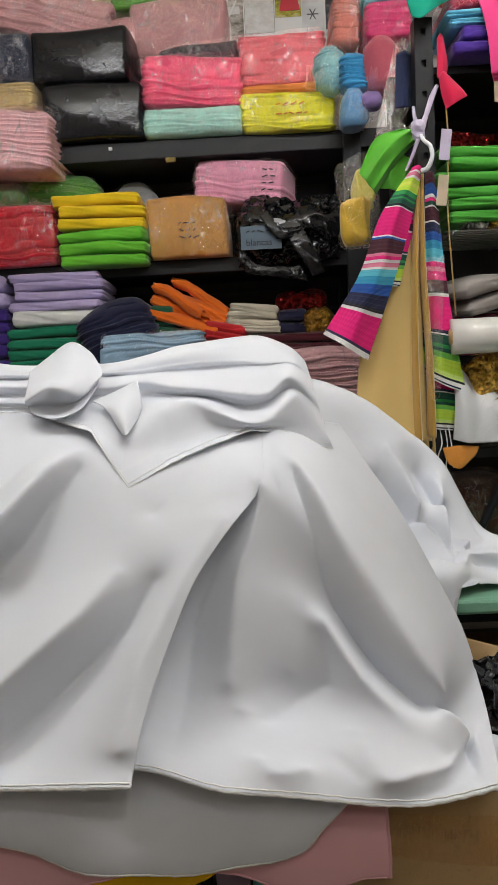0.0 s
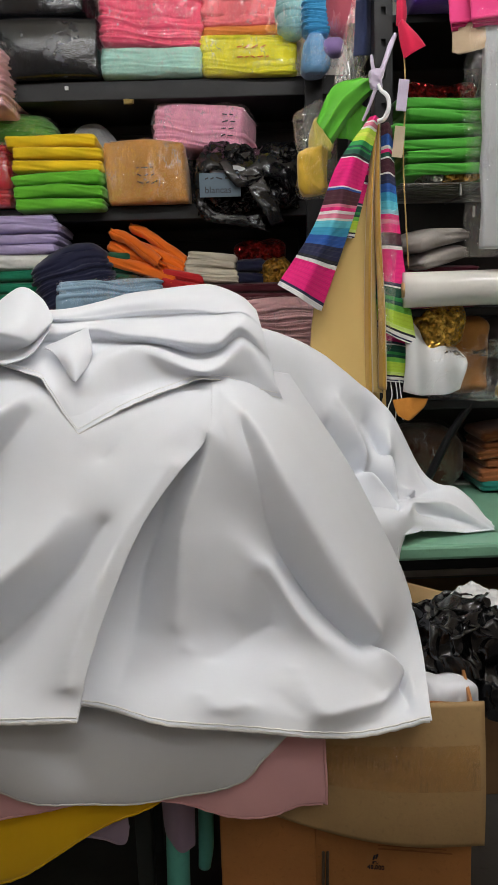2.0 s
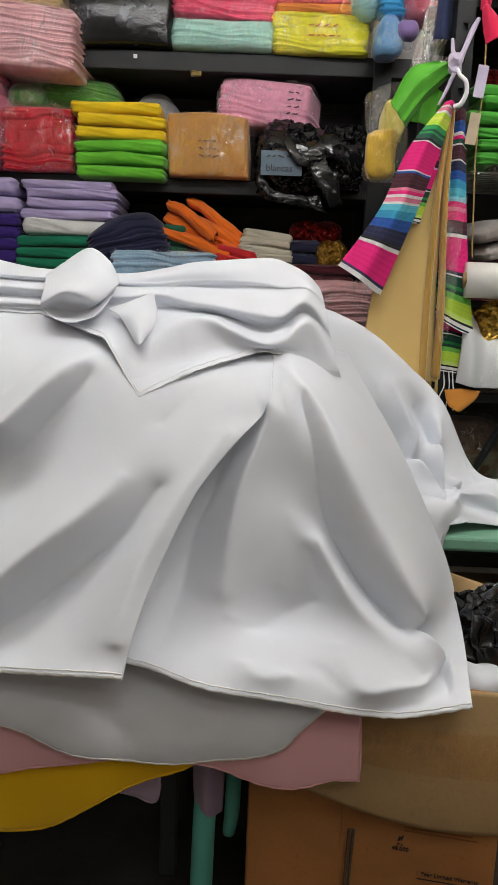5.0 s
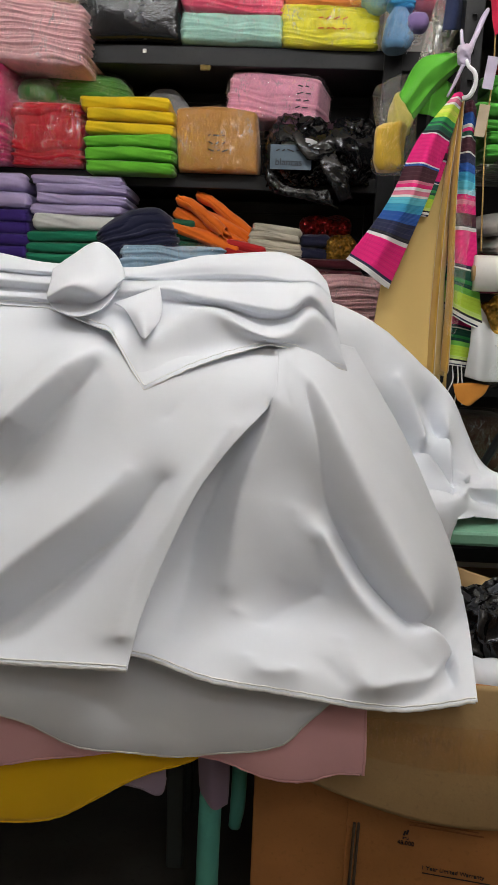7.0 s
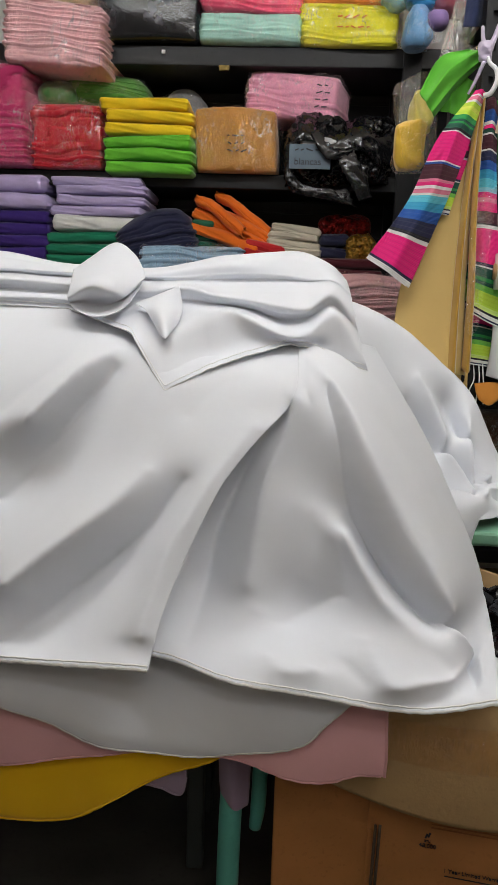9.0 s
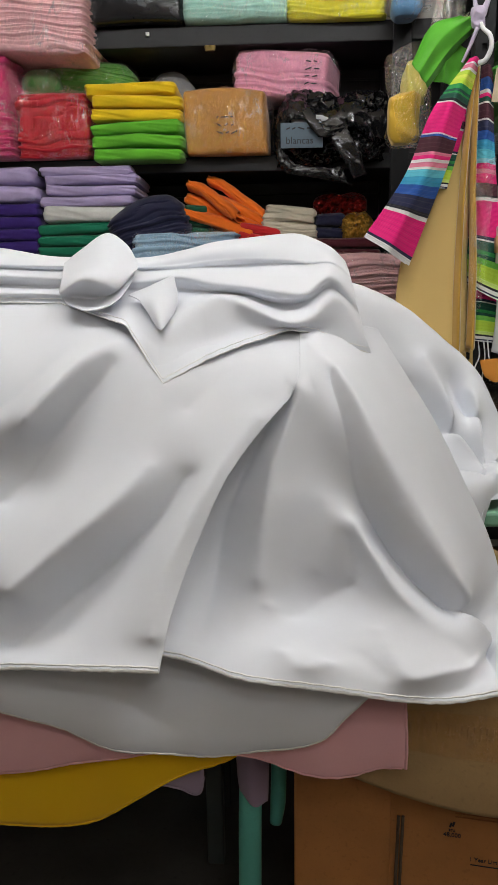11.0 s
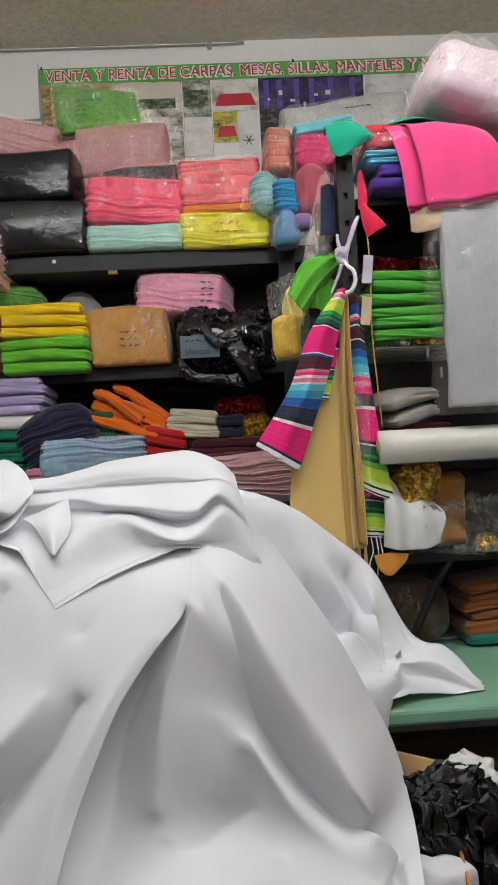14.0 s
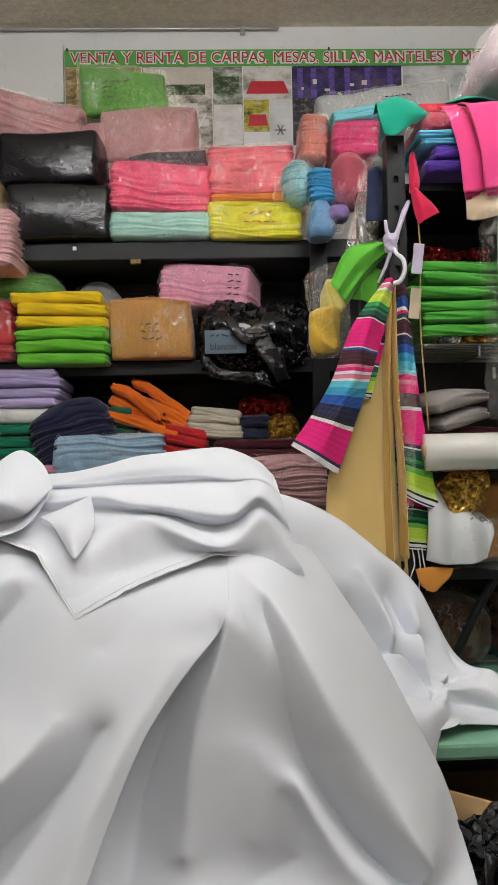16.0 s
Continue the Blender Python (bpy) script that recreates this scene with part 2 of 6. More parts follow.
def cord(name, pts, radius, mat, parent=None, label="", n=40, sides=6, jitter=0.0):
    """A round cord through the given places."""
    c = catmull(np.array(pts, float), n)
    if jitter:
        c = c + wob(c, 90, 5) * jitter
    t = np.gradient(c, axis=0)
    t /= np.linalg.norm(t, axis=1, keepdims=True)
    up = np.eye(3)[np.abs(t).max(0).argmin()][None]
    a = np.cross(t, up)
    a /= np.linalg.norm(a, axis=1, keepdims=True)
    b = np.cross(t, a)
    ang = np.linspace(0, 2 * np.pi, sides, endpoint=False)
    rad = radius if np.isscalar(radius) else np.interp(np.linspace(0, 1, n), np.linspace(0, 1, len(radius)), radius)
    rad = np.broadcast_to(rad, (n,))[:, None, None]
    ring = c[:, None] + rad * (np.cos(ang)[None, :, None] * a[:, None] + np.sin(ang)[None, :, None] * b[:, None])
    fs = []
    for i in range(n - 1):
        for j in range(sides):
            k = (j + 1) % sides
            fs.append((i * sides + j, i * sides + k, (i + 1) * sides + k, (i + 1) * sides + j))
    fs.append(tuple(range(sides))[::-1])
    fs.append(tuple((n - 1) * sides + j for j in range(sides)))
    return obj(name, mesh_from(name, ring.reshape(-1, 3), fs), mat, parent, label)

# ---- structure ----
WALL_Y, CEIL_Z = 3.47, 3.24


def slab(name, x0, x1, y0, y1, z0, z1, mat, label, category, bev=0.0):
    bm = box_bm(x1 - x0, y1 - y0, z1 - z0, bev, ((x0 + x1) / 2, (y0 + y1) / 2, (z0 + z1) / 2))
    ob = part(name, bm, mat, None)
    return tagged(ob, label, category, kind="structure")


slab("floor", -2.6, 2.6, -2.6, 3.6, -0.1, 0.0, FLOOR, "dark tiled shop floor in shade", "floor")
slab("ceiling", -2.6, 2.6, -2.6, 3.6, CEIL_Z, CEIL_Z + 0.1, CEIL, "beige textured plaster ceiling", "ceiling")
slab("wall_north", -2.5, 2.5, WALL_Y, WALL_Y + 0.1, 0, CEIL_Z, WALL, "plain off-white painted back wall", "wall")
# unseen walls that close the room; their tan shapes the fill light
slab("wall_south", -2.5, 2.5, -2.6, -2.5, 0, CEIL_Z, SIDE_WALL, "unseen plain wall, tan to dim and warm the bounced light", "wall")
slab("wall_west", -2.6, -2.5, -2.6, 3.57, 0, CEIL_Z, SIDE_WALL, "unseen plain wall, tan to dim and warm the bounced light", "wall")
slab("wall_east", 2.5, 2.6, -2.6, 3.57, 0, CEIL_Z, SIDE_WALL, "unseen plain wall, tan to dim and warm the bounced light", "wall")

# tall black shelving along the back wall
SH1, SH2, SH3 = 2.155, 1.70, 1.25
rack = tagged(empty("shelving_unit", -0.7, 3.2, 0), "black metal shelving unit packed with folded cloth", "shelf")
for z, h in ((SH1, 0.07), (SH2, 0.055), (SH3, 0.055), (0.75, 0.055), (0.25, 0.055)):
    part("shelf", box_bm(2.2, 0.42, h, 0.004, (0.0, 0.01, z - h / 2)), BLACK, rack)
for x in (-1.12, 1.08):
    for y in (-0.19, 0.2):
        part("upright", box_bm(0.04, 0.04, 2.2, 0.003, (x, y, 1.1)), BLACK, rack)
part("back_panel", box_bm(2.2, 0.012, 2.1, 0, (0, 0.228, 1.1)), BLACK_BACK, rack)
for z in (2.05, 1.93, 1.84, 1.60, 1.50, 1.43):
    part("rib", box_bm(2.16, 0.012, 0.008, 0.003, (0, 0.218, z)), BLACK_BACK, rack)

bay = tagged(empty("shelving_unit", 0.95, 3.2, 0), "black metal shelving unit behind the hanging sashes", "shelf")
for z, hh in ((SH1, 0.07), (SH2, 0.055), (SH3, 0.055), (0.75, 0.055), (0.25, 0.055)):
    part("shelf", box_bm(1.08, 0.42, hh, 0.004, (0.0, 0.01, z - hh / 2)), BLACK, bay)
for x in (-0.54, 0.54):
    for y in (-0.19, 0.2):
        part("upright", box_bm(0.035, 0.04, 2.2, 0.003, (x, y, 1.1)), BLACK, bay)
part("back_panel", box_bm(1.08, 0.012, 2.1, 0, (0, 0.228, 1.1)), BLACK_BACK, bay)

# green table with a second rack standing on it
table = tagged(empty("green_table", 0.3, 1.9, 0), "green laminate work table with a thick edge", "table")
part("tabletop", box_bm(2.4, 0.68, 0.035, 0.008, (0, 0.0, 0.7325)), GREEN_TOP, table)
for x in (-1.1, 1.1):
    for y in (-0.28, 0.28):
        part("leg", box_bm(0.045, 0.045, 0.715, 0.004, (x, y, 0.3575)), DARK_LEG, table)

# ---- hanging fluorescent lamps ----


def tube_lamp(x, y, z, watts):
    """A bare fluorescent tube under a slim white batten, hung from the ceiling by two wires."""
    m, nt, bs = nodes_of("lamp_glow")
    bs.inputs["Base Color"].default_value = (0.9, 0.9, 0.9, 1)
    bs.inputs["Emission Color"].default_value = (0.985, 0.99, 1.0, 1)
    bs.inputs["Emission Strength"].default_value = watts / (math.pi * 2 * math.pi * 0.019 * 1.2)
    e = tagged(empty("fluorescent_lamp", x, y, z), "out-of-view hanging fluorescent tube lamp with a white batten", "lamp", "ceiling lamps")
    bm = bmesh.new()
    bmesh.ops.create_cone(bm, cap_ends=True, segments=16, radius1=0.019, radius2=0.019, depth=1.2, matrix=Matrix.Rotation(math.pi / 2, 4, "Y"))
    part("tube", bm, m, e, smooth=True)
    part("batten", box_bm(1.24, 0.05, 0.03, 0.004, (0, 0, 0.065)), WALL, e)
    for s in (-0.61, 0.61):
        part("holder", box_bm(0.02, 0.03, 0.08, 0.003, (s, 0, 0.02)), WALL, e)
        part("wire", box_bm(0.004, 0.004, CEIL_Z - z - 0.08, 0, (s * 0.8, 0, 0.08 + (CEIL_Z - z - 0.08) / 2)), METAL, e)


METAL = plain("galvanised_pipe", (0.45, 0.45, 0.44), 0.35, 0.7, var=0.1)
tube_lamp(-0.75, 0.90, 2.86, 40)
tube_lamp(0.85, 0.90, 2.86, 46)
# two added fill lamps behind the camera, to brighten cartons and hanging cloths
tube_lamp(0.35, -0.75, 2.80, 12)
tube_lamp(0.8, -1.7, 2.80, 13)

# ---- white cloths ----


def under(ob, parent):
    """Parent a mesh made in world places under a thing."""
    ob.parent = parent
    ob.matrix_parent_inverse = parent.matrix_world.inverted()
    return ob


def toward_viewer(g):
    """Normals of a hanging sheet, on its outer side."""
    n = normals(g)
    s = np.sign(-n[..., 1:2] + 0.6 * n[..., 2:3])
    return n * np.where(s == 0, 1, s)


def hem(edge, mat, parent, radius=0.0027, n=260):
    """Overlocked edge: two fuzzy cords side by side along a cloth's border."""
    e = np.array(edge)[:: max(1, len(edge) // 70)]
    under(cord("hem", e + [0, -0.002, 0.001], radius, mat, None, n=n, jitter=0.0013), parent)
    under(cord("hem", e + [0, -0.003, 0.0095], radius * 0.6, mat, None, n=n, jitter=0.0007), parent)


class Folds:
    """Creases of a sheet: lines of (x, z, height) over its base form, with the cloth pulled taut between them."""

    def __init__(self, g, first=0.0):
        self.g, self.skip = g, int(first * len(g))
        self.total, self.count = np.zeros(g.shape[:2]), np.zeros(g.shape[:2])

    def add(self, *line):
        ln = catmull(np.array(line, float), 40 * len(line))
        p = self.g[self.skip:, :, [0, 2]]
        flat = p.reshape(-1, 2)
        near = ((flat[None, :, 0] - ln[:, None, 0]) ** 2 + (flat[None, :, 1] - ln[:, None, 1]) ** 2).argmin(1)
        i, j = np.unravel_index(near, p.shape[:2])
        np.add.at(self.total, (i + self.skip, j), ln[:, 2])
        np.add.at(self.count, (i + self.skip, j), 1)

    def heights(self, soft=2, stiff=0.00003):
        """Taut interpolation from coarse to fine, then a slight rounding of the crests."""
        h = None
        for step in (16, 8, 4, 2, 1):
            nv, nu = self.total.shape
            mv, mu = -(-nv // step), -(-nu // step)
            pad = ((0, mv * step - nv), (0, mu * step - nu))
            t = np.pad(self.total, pad).reshape(mv, step, mu, step).sum((1, 3))
            c = np.pad(self.count, pad).reshape(mv, step, mu, step).sum((1, 3))
            fixed, value = c > 0, t / np.maximum(c, 1)
            if h is None:
                h = np.zeros((mv, mu))
            else:
                h = np.repeat(np.repeat(h, 2, 0), 2, 1)[:mv, :mu]
            for _ in range(220 if step > 2 else 90):
                q = np.pad(h, 1, mode="edge")
                h = (q[:-2, 1:-1] + q[2:, 1:-1] + q[1:-1, :-2] + q[1:-1, 2:]) / 4 * (1 - stiff * step * step)
                h = np.where(fixed, value, h)
        for _ in range(soft):
            q = np.pad(h, 1, mode="edge")
            h = (q[:-2, 1:-1] + q[2:, 1:-1] + q[1:-1, :-2] + q[1:-1, 2:] + 2 * q[1:-1, 1:-1]) / 6
        return h


def across(g, u):
    """Places on each row of a sheet at the column shares u (one row of shares for each row)."""
    nu = g.shape[1]
    f = np.clip(u, 0, 1) * (nu - 1)
    k = np.minimum(f.astype(int), nu - 2)
    f = (f - k)[..., None]
    r = np.arange(len(g))[:, None]
    return g[r, k] * (1 - f) + g[r, k + 1] * f


rows = [
    [(-0.9, 1.47, 1.24), (-0.5, 1.46, 1.24), (-0.25, 1.44, 1.22), (-0.02, 1.43, 1.2), (0.06, 1.44, 1.18), (0.17, 1.52, 1.15)],
    [(-0.9, 1.27, 1.1), (-0.522, 1.265, 1.099), (-0.242, 1.255, 1.099), (-0.02, 1.255, 1.079), (0.096, 1.245, 1.059), (0.264, 1.5, 0.978)],
    [(-0.947, 1.185, 0.934), (-0.571, 1.18, 0.933), (-0.245, 1.175, 0.931), (-0.022, 1.195, 0.909), (0.188, 1.19, 0.871), (0.342, 1.47, 0.817)],
    [(-0.958, 1.11, 0.771), (-0.588, 1.11, 0.769), (-0.236, 1.105, 0.769), (-0.022, 1.14, 0.733), (0.275, 1.13, 0.714), (0.397, 1.37, 0.689)],
    [(-0.904, 1.03, 0.657), (-0.555, 1.03, 0.652), (-0.213, 1.03, 0.644), (-0.02, 1.03, 0.628), (0.22, 1.025, 0.603), (0.352, 1.02, 0.625)],
]
g = patch(rows, 400, 300)
nrm = toward_viewer(g)
# the layer that lies over the pleat, with slanting pulls, and the one that runs under it down to the carton
near, far = Folds(g), Folds(g)
near.add((-0.387, 1.148, 0), (-0.459, 1.093, -0.015), (-0.528, 1.034, -0.026))
near.add((-0.313, 1.137, 0.011), (-0.365, 1.098, 0.031), (-0.404, 1.053, 0.046), (-0.45, 1.007, 0.055))
near.add((-0.32, 1.117, -0.013), (-0.376, 1.068, -0.035), (-0.417, 1.012, -0.048), (-0.463, 0.948, -0.057), (-0.515, 0.889, -0.062))
near.add((-0.237, 0.945, 0.018), (-0.29, 0.887, 0.031), (-0.367, 0.823, 0.04), (-0.454, 0.746, 0.044))
near.add((-0.175, 0.93, 0.004), (-0.201, 0.896, -0.013), (-0.234, 0.855, -0.033), (-0.311, 0.798, -0.057), (-0.396, 0.739, -0.066), (-0.479, 0.683, -0.066))
near.add((-0.058, 1.021, 0.031), (-0.111, 0.957, 0.048), (-0.163, 0.881, 0.059), (-0.202, 0.805, 0.062), (-0.217, 0.737, 0.057), (-0.223, 0.685, 0.053))
near.add((-0.452, 0.655, 0), (-0.36, 0.65, 0.009), (-0.23, 0.648, 0.044))
near.add((-0.015, 1.078, 0.018), (0.012, 1.065, 0.031), (0.026, 1.062, 0.031))
near.add((0.033, 1.079, 0.009), (0.039, 1.065, 0.004))
near.add((-0.182, 1.035, -0.007), (-0.134, 1.083, 0), (-0.078, 1.106, 0.009))
far.add((0.001, 1.052, -0.006), (-0.057, 0.981, -0.026), (-0.089, 0.905, -0.043), (-0.108, 0.838, -0.056), (-0.116, 0.768, -0.061), (-0.135, 0.72, -0.051), (-0.156, 0.679, -0.035))
far.add((0.037, 1.1, 0.016), (-0.004, 1.014, 0.014), (-0.036, 0.933, 0.013), (-0.052, 0.838, 0.008), (-0.059, 0.754, 0))
far.add((-0.041, 0.723, -0.013), (0.004, 0.709, -0.032), (0.049, 0.73, -0.043), (0.099, 0.751, -0.042))
far.add((-0.022, 0.663, 0.006), (0.014, 0.642, 0.019), (0.059, 0.645, 0.022))
far.add((0.098, 0.664, 0.006), (0.122, 0.647, 0.008), (0.144, 0.631, 0.013))
far.add((0.137, 0.691, 0.006), (0.174, 0.63, 0.032), (0.228, 0.632, 0.032), (0.277, 0.633, 0.026))
far.add((-0.029, 0.629, -0.006), (0.064, 0.618, 0.003), (0.188, 0.609, 0.006), (0.323, 0.622, 0.006))
far.add((0.062, 1.088, 0.003), (0.091, 1.011, -0.01), (0.104, 0.913, -0.026), (0.135, 0.845, -0.048), (0.187, 0.778, -0.058), (0.254, 0.733, -0.051), (0.319, 0.673, -0.038), (0.328, 0.632, -0.01))
far.add((0.03, 1.128, 0.013), (0.071, 1.074, 0.029), (0.113, 0.989, 0.04), (0.161, 0.896, 0.046), (0.223, 0.796, 0.045), (0.28, 0.712, 0.034), (0.339, 0.636, 0.013))
far.add((0.106, 0.854, 0.013), (0.133, 0.805, 0.019), (0.17, 0.749, 0.019), (0.218, 0.703, 0.014), (0.278, 0.646, 0.013))
far.add((0.052, 0.89, 0), (0.052, 0.813, -0.006), (0.043, 0.768, -0.016))
far.add((0.091, 0.833, -0.006), (0.1, 0.799, -0.016), (0.106, 0.759, -0.029))
for f in (near, far):
    f.add((-0.9, 1.235, 0), (-0.5, 1.235, 0), (-0.25, 1.215, 0), (0.0, 1.195, 0), (0.16, 1.15, 0))
small = 0.0016 * wob(g.reshape(-1, 3), 14, 3)[:, 0].reshape(g.shape[:2])
over = g + nrm * (near.heights(8) + small)[..., None]
below = g + nrm * (far.heights(7) + small)[..., None]
PLEAT = [(0.017, 1.069), (-0.036, 1.018), (-0.084, 0.965), (-0.131, 0.894), (-0.162, 0.83), (-0.185, 0.766), (-0.197, 0.709), (-0.203, 0.666), (-0.208, 0.644)]
line = catmull(np.array(PLEAT), 300)
low = np.linspace(0, 1, 300)
# where the pleat's edge crosses each row, and how far the cloth is tucked under it
edge = np.array([((row[None, :, 0] - line[:, None, 0]) ** 2 + (row[None, :, 2] - line[:, None, 1]) ** 2).min(0).argmin() / 399 for row in g])
start = int(np.argmin((g[..., 0] - PLEAT[0][0]) ** 2 + (g[..., 2] - PLEAT[0][1]) ** 2) // 400)
edge[:start] = edge[start]
k = np.ones(25) / 25
edge = np.convolve(np.pad(edge, 12, mode="edge"), k, "valid")
tuck = 0.035 * np.clip((low - low[start]) / 0.25, 0, 1)
blend = np.clip((low - low[start]) / 0.10, 0, 1)[:, None, None]
blend = blend * blend * (3 - 2 * blend)
flat = np.abs(np.linspace(0, 1, 400)[None] - edge[:, None])[..., None]
near_mix = np.exp(-(flat / 0.05) ** 2) * (1 - blend)
share = np.linspace(0, 1, 230)[None]
cols_a = edge[:, None] * (1 - (1 - share) ** 1.25)
cols_c = (edge - tuck)[:, None] + (1 - edge + tuck)[:, None] * np.linspace(0, 1, 210)[None]
mean = (over + below) / 2
pa, pc = across(over * (1 - near_mix) + mean * near_mix, cols_a), across(below * (1 - near_mix) + mean * near_mix, cols_c)
pc[..., 2] += 0.030 * (low ** 10)[:, None] * np.exp(-(np.maximum(pc[..., 0] + 0.20, 0) / 0.10) ** 2)
pc[..., 1] += 0.006 * blend[..., 0] * np.exp(-(np.maximum(cols_c - edge[:, None], 0) / 0.05))
turn = np.linspace(0, 1, 9)[None, 1:-1, None]
pb = pa[:, -1:] * (1 - turn) + pc[:, :1] * turn
pb[..., 1] -= (0.004 * np.sin(np.pi * turn[..., 0] ** 0.6)) * blend[..., 0]
g = np.concatenate([pa, pb, pc], 1)
front = tagged(empty("white_tablecloth", 0, 1.3, 0), "white polyester tablecloth draped in deep folds over a pile", "tablecloth", "white tablecloths")
under(drape("sheet", g, WHITE_CLOTH), front)
hem(pa[-1], THREAD, front)
hem(pc[-1], THREAD, front)

crease_a = [(-1.077, 1.78, 1.25), (-0.75, 1.78, 1.253), (-0.548, 1.77, 1.239), (-0.362, 1.78, 1.244), (-0.25, 1.79, 1.258), (-0.183, 1.8, 1.27), (-0.114, 1.8, 1.279), (-0.032, 1.8, 1.281), (0.022, 1.8, 1.276), (0.087, 1.76, 1.252), (0.118, 1.72, 1.227)]
crease_b = [(-0.971, 1.6, 1.324), (-0.677, 1.6, 1.325), (-0.495, 1.59, 1.3), (-0.328, 1.6, 1.296), (-0.227, 1.61, 1.311), (-0.167, 1.62, 1.327), (-0.105, 1.62, 1.334), (-0.031, 1.62, 1.34), (0.018, 1.62, 1.338), (0.077, 1.6, 1.313), (0.107, 1.58, 1.284)]
crease_c = [(-0.933, 1.53, 1.307), (-0.649, 1.53, 1.31), (-0.477, 1.52, 1.294), (-0.316, 1.52, 1.29), (-0.227, 1.52, 1.301), (-0.162, 1.515, 1.312), (-0.098, 1.515, 1.318), (-0.029, 1.515, 1.323), (0.024, 1.515, 1.321), (0.076, 1.51, 1.301), (0.109, 1.51, 1.273)]
crease_d = [(-0.917, 1.5, 1.283), (-0.638, 1.5, 1.289), (-0.471, 1.49, 1.284), (-0.313, 1.5, 1.28), (-0.231, 1.505, 1.282), (-0.166, 1.5, 1.289), (-0.096, 1.495, 1.293), (-0.027, 1.48, 1.292), (0.025, 1.47, 1.286), (0.077, 1.46, 1.284), (0.111, 1.48, 1.261)]
crease_e = [(-0.929, 1.52, 1.276), (-0.643, 1.51, 1.279), (-0.474, 1.5, 1.274), (-0.317, 1.51, 1.271), (-0.23, 1.5, 1.27), (-0.165, 1.5, 1.273), (-0.096, 1.5, 1.275), (-0.026, 1.48, 1.276), (0.025, 1.465, 1.274), (0.075, 1.45, 1.275), (0.115, 1.47, 1.244)]
crease_f = [(-0.89, 1.45, 1.264), (-0.615, 1.44, 1.267), (-0.456, 1.44, 1.261), (-0.304, 1.43, 1.254), (-0.22, 1.43, 1.26), (-0.155, 1.4, 1.249), (-0.088, 1.385, 1.242), (-0.022, 1.365, 1.232), (0.026, 1.365, 1.23), (0.071, 1.39, 1.255), (0.119, 1.43, 1.213)]
crease_g = [(-0.903, 1.47, 1.243), (-0.624, 1.46, 1.247), (-0.46, 1.45, 1.243), (-0.308, 1.43, 1.232), (-0.22, 1.44, 1.23), (-0.156, 1.42, 1.228), (-0.089, 1.41, 1.222), (-0.022, 1.395, 1.203), (0.027, 1.39, 1.21), (0.075, 1.405, 1.233), (0.129, 1.43, 1.18)]
crease_h = [(-0.881, 1.43, 1.228), (-0.609, 1.42, 1.232), (-0.451, 1.42, 1.229), (-0.3, 1.37, 1.201), (-0.221, 1.335, 1.188), (-0.163, 1.34, 1.211), (-0.111, 1.345, 1.218), (-0.019, 1.315, 1.181), (0.03, 1.335, 1.184), (0.08, 1.38, 1.213), (0.135, 1.41, 1.149)]
crease_i = [(-0.888, 1.44, 1.214), (-0.613, 1.43, 1.222), (-0.454, 1.43, 1.219), (-0.297, 1.33, 1.178), (-0.236, 1.285, 1.134), (-0.148, 1.31, 1.143), (-0.082, 1.335, 1.165), (-0.014, 1.335, 1.167), (0.047, 1.36, 1.164), (0.094, 1.385, 1.154), (0.143, 1.4, 1.128)]
crease_j = [(-0.883, 1.43, 1.205), (-0.609, 1.42, 1.214), (-0.449, 1.42, 1.212), (-0.299, 1.31, 1.174), (-0.225, 1.245, 1.077), (-0.148, 1.268, 1.115), (-0.079, 1.295, 1.141), (-0.008, 1.33, 1.162), (0.045, 1.355, 1.152), (0.09, 1.38, 1.128), (0.149, 1.405, 1.111)]
rows = [crease_a, crease_b, crease_c, crease_d, crease_e, crease_f, crease_g, crease_h, crease_i, crease_j]
g = patch(rows, 320, 200)
edge_row = np.array(rows[-1])
straight = np.stack([np.interp(np.linspace(0, 10, 320), np.arange(11), edge_row[:, k]) for k in range(3)], -1)
g = g + (np.linspace(0, 1, 200) ** 8)[:, None, None] * (straight - g[-1])[None]
g = g + toward_viewer(g) * (0.0012 * wob(g.reshape(-1, 3), 18, 7)[:, 0].reshape(g.shape[:2]))[..., None]
top = tagged(empty("white_tablecloth", -0.2, 1.5, 1.2), "white tablecloth folded loosely on top with a pointed corner flap", "tablecloth", "white tablecloths")
under(drape("sheet", g, WHITE_CLOTH), top)
hem(g[-1], THREAD, top, 0.0010)
rows = [
    [(-0.448, 1.460, 1.288), (-0.413, 1.460, 1.313), (-0.364, 1.470, 1.344), (-0.324, 1.460, 1.323), (-0.301, 1.440, 1.292)],
    [(-0.436, 1.400, 1.263), (-0.388, 1.385, 1.275), (-0.346, 1.390, 1.285), (-0.315, 1.400, 1.277), (-0.294, 1.420, 1.277)],
    [(-0.430, 1.355, 1.235), (-0.381, 1.335, 1.256), (-0.345, 1.340, 1.250), (-0.321, 1.365, 1.243), (-0.298, 1.410, 1.271)],
    [(-0.432, 1.375, 1.224), (-0.403, 1.385, 1.223), (-0.364, 1.385, 1.222), (-0.330, 1.385, 1.234), (-0.302, 1.420, 1.264)],
    [(-0.419, 1.355, 1.212), (-0.376, 1.335, 1.200), (-0.339, 1.340, 1.207), (-0.317, 1.360, 1.223), (-0.300, 1.410, 1.259)],
]
g = patch(rows, 70, 80)
under(drape("folded_flap", g, WHITE_CLOTH), top)
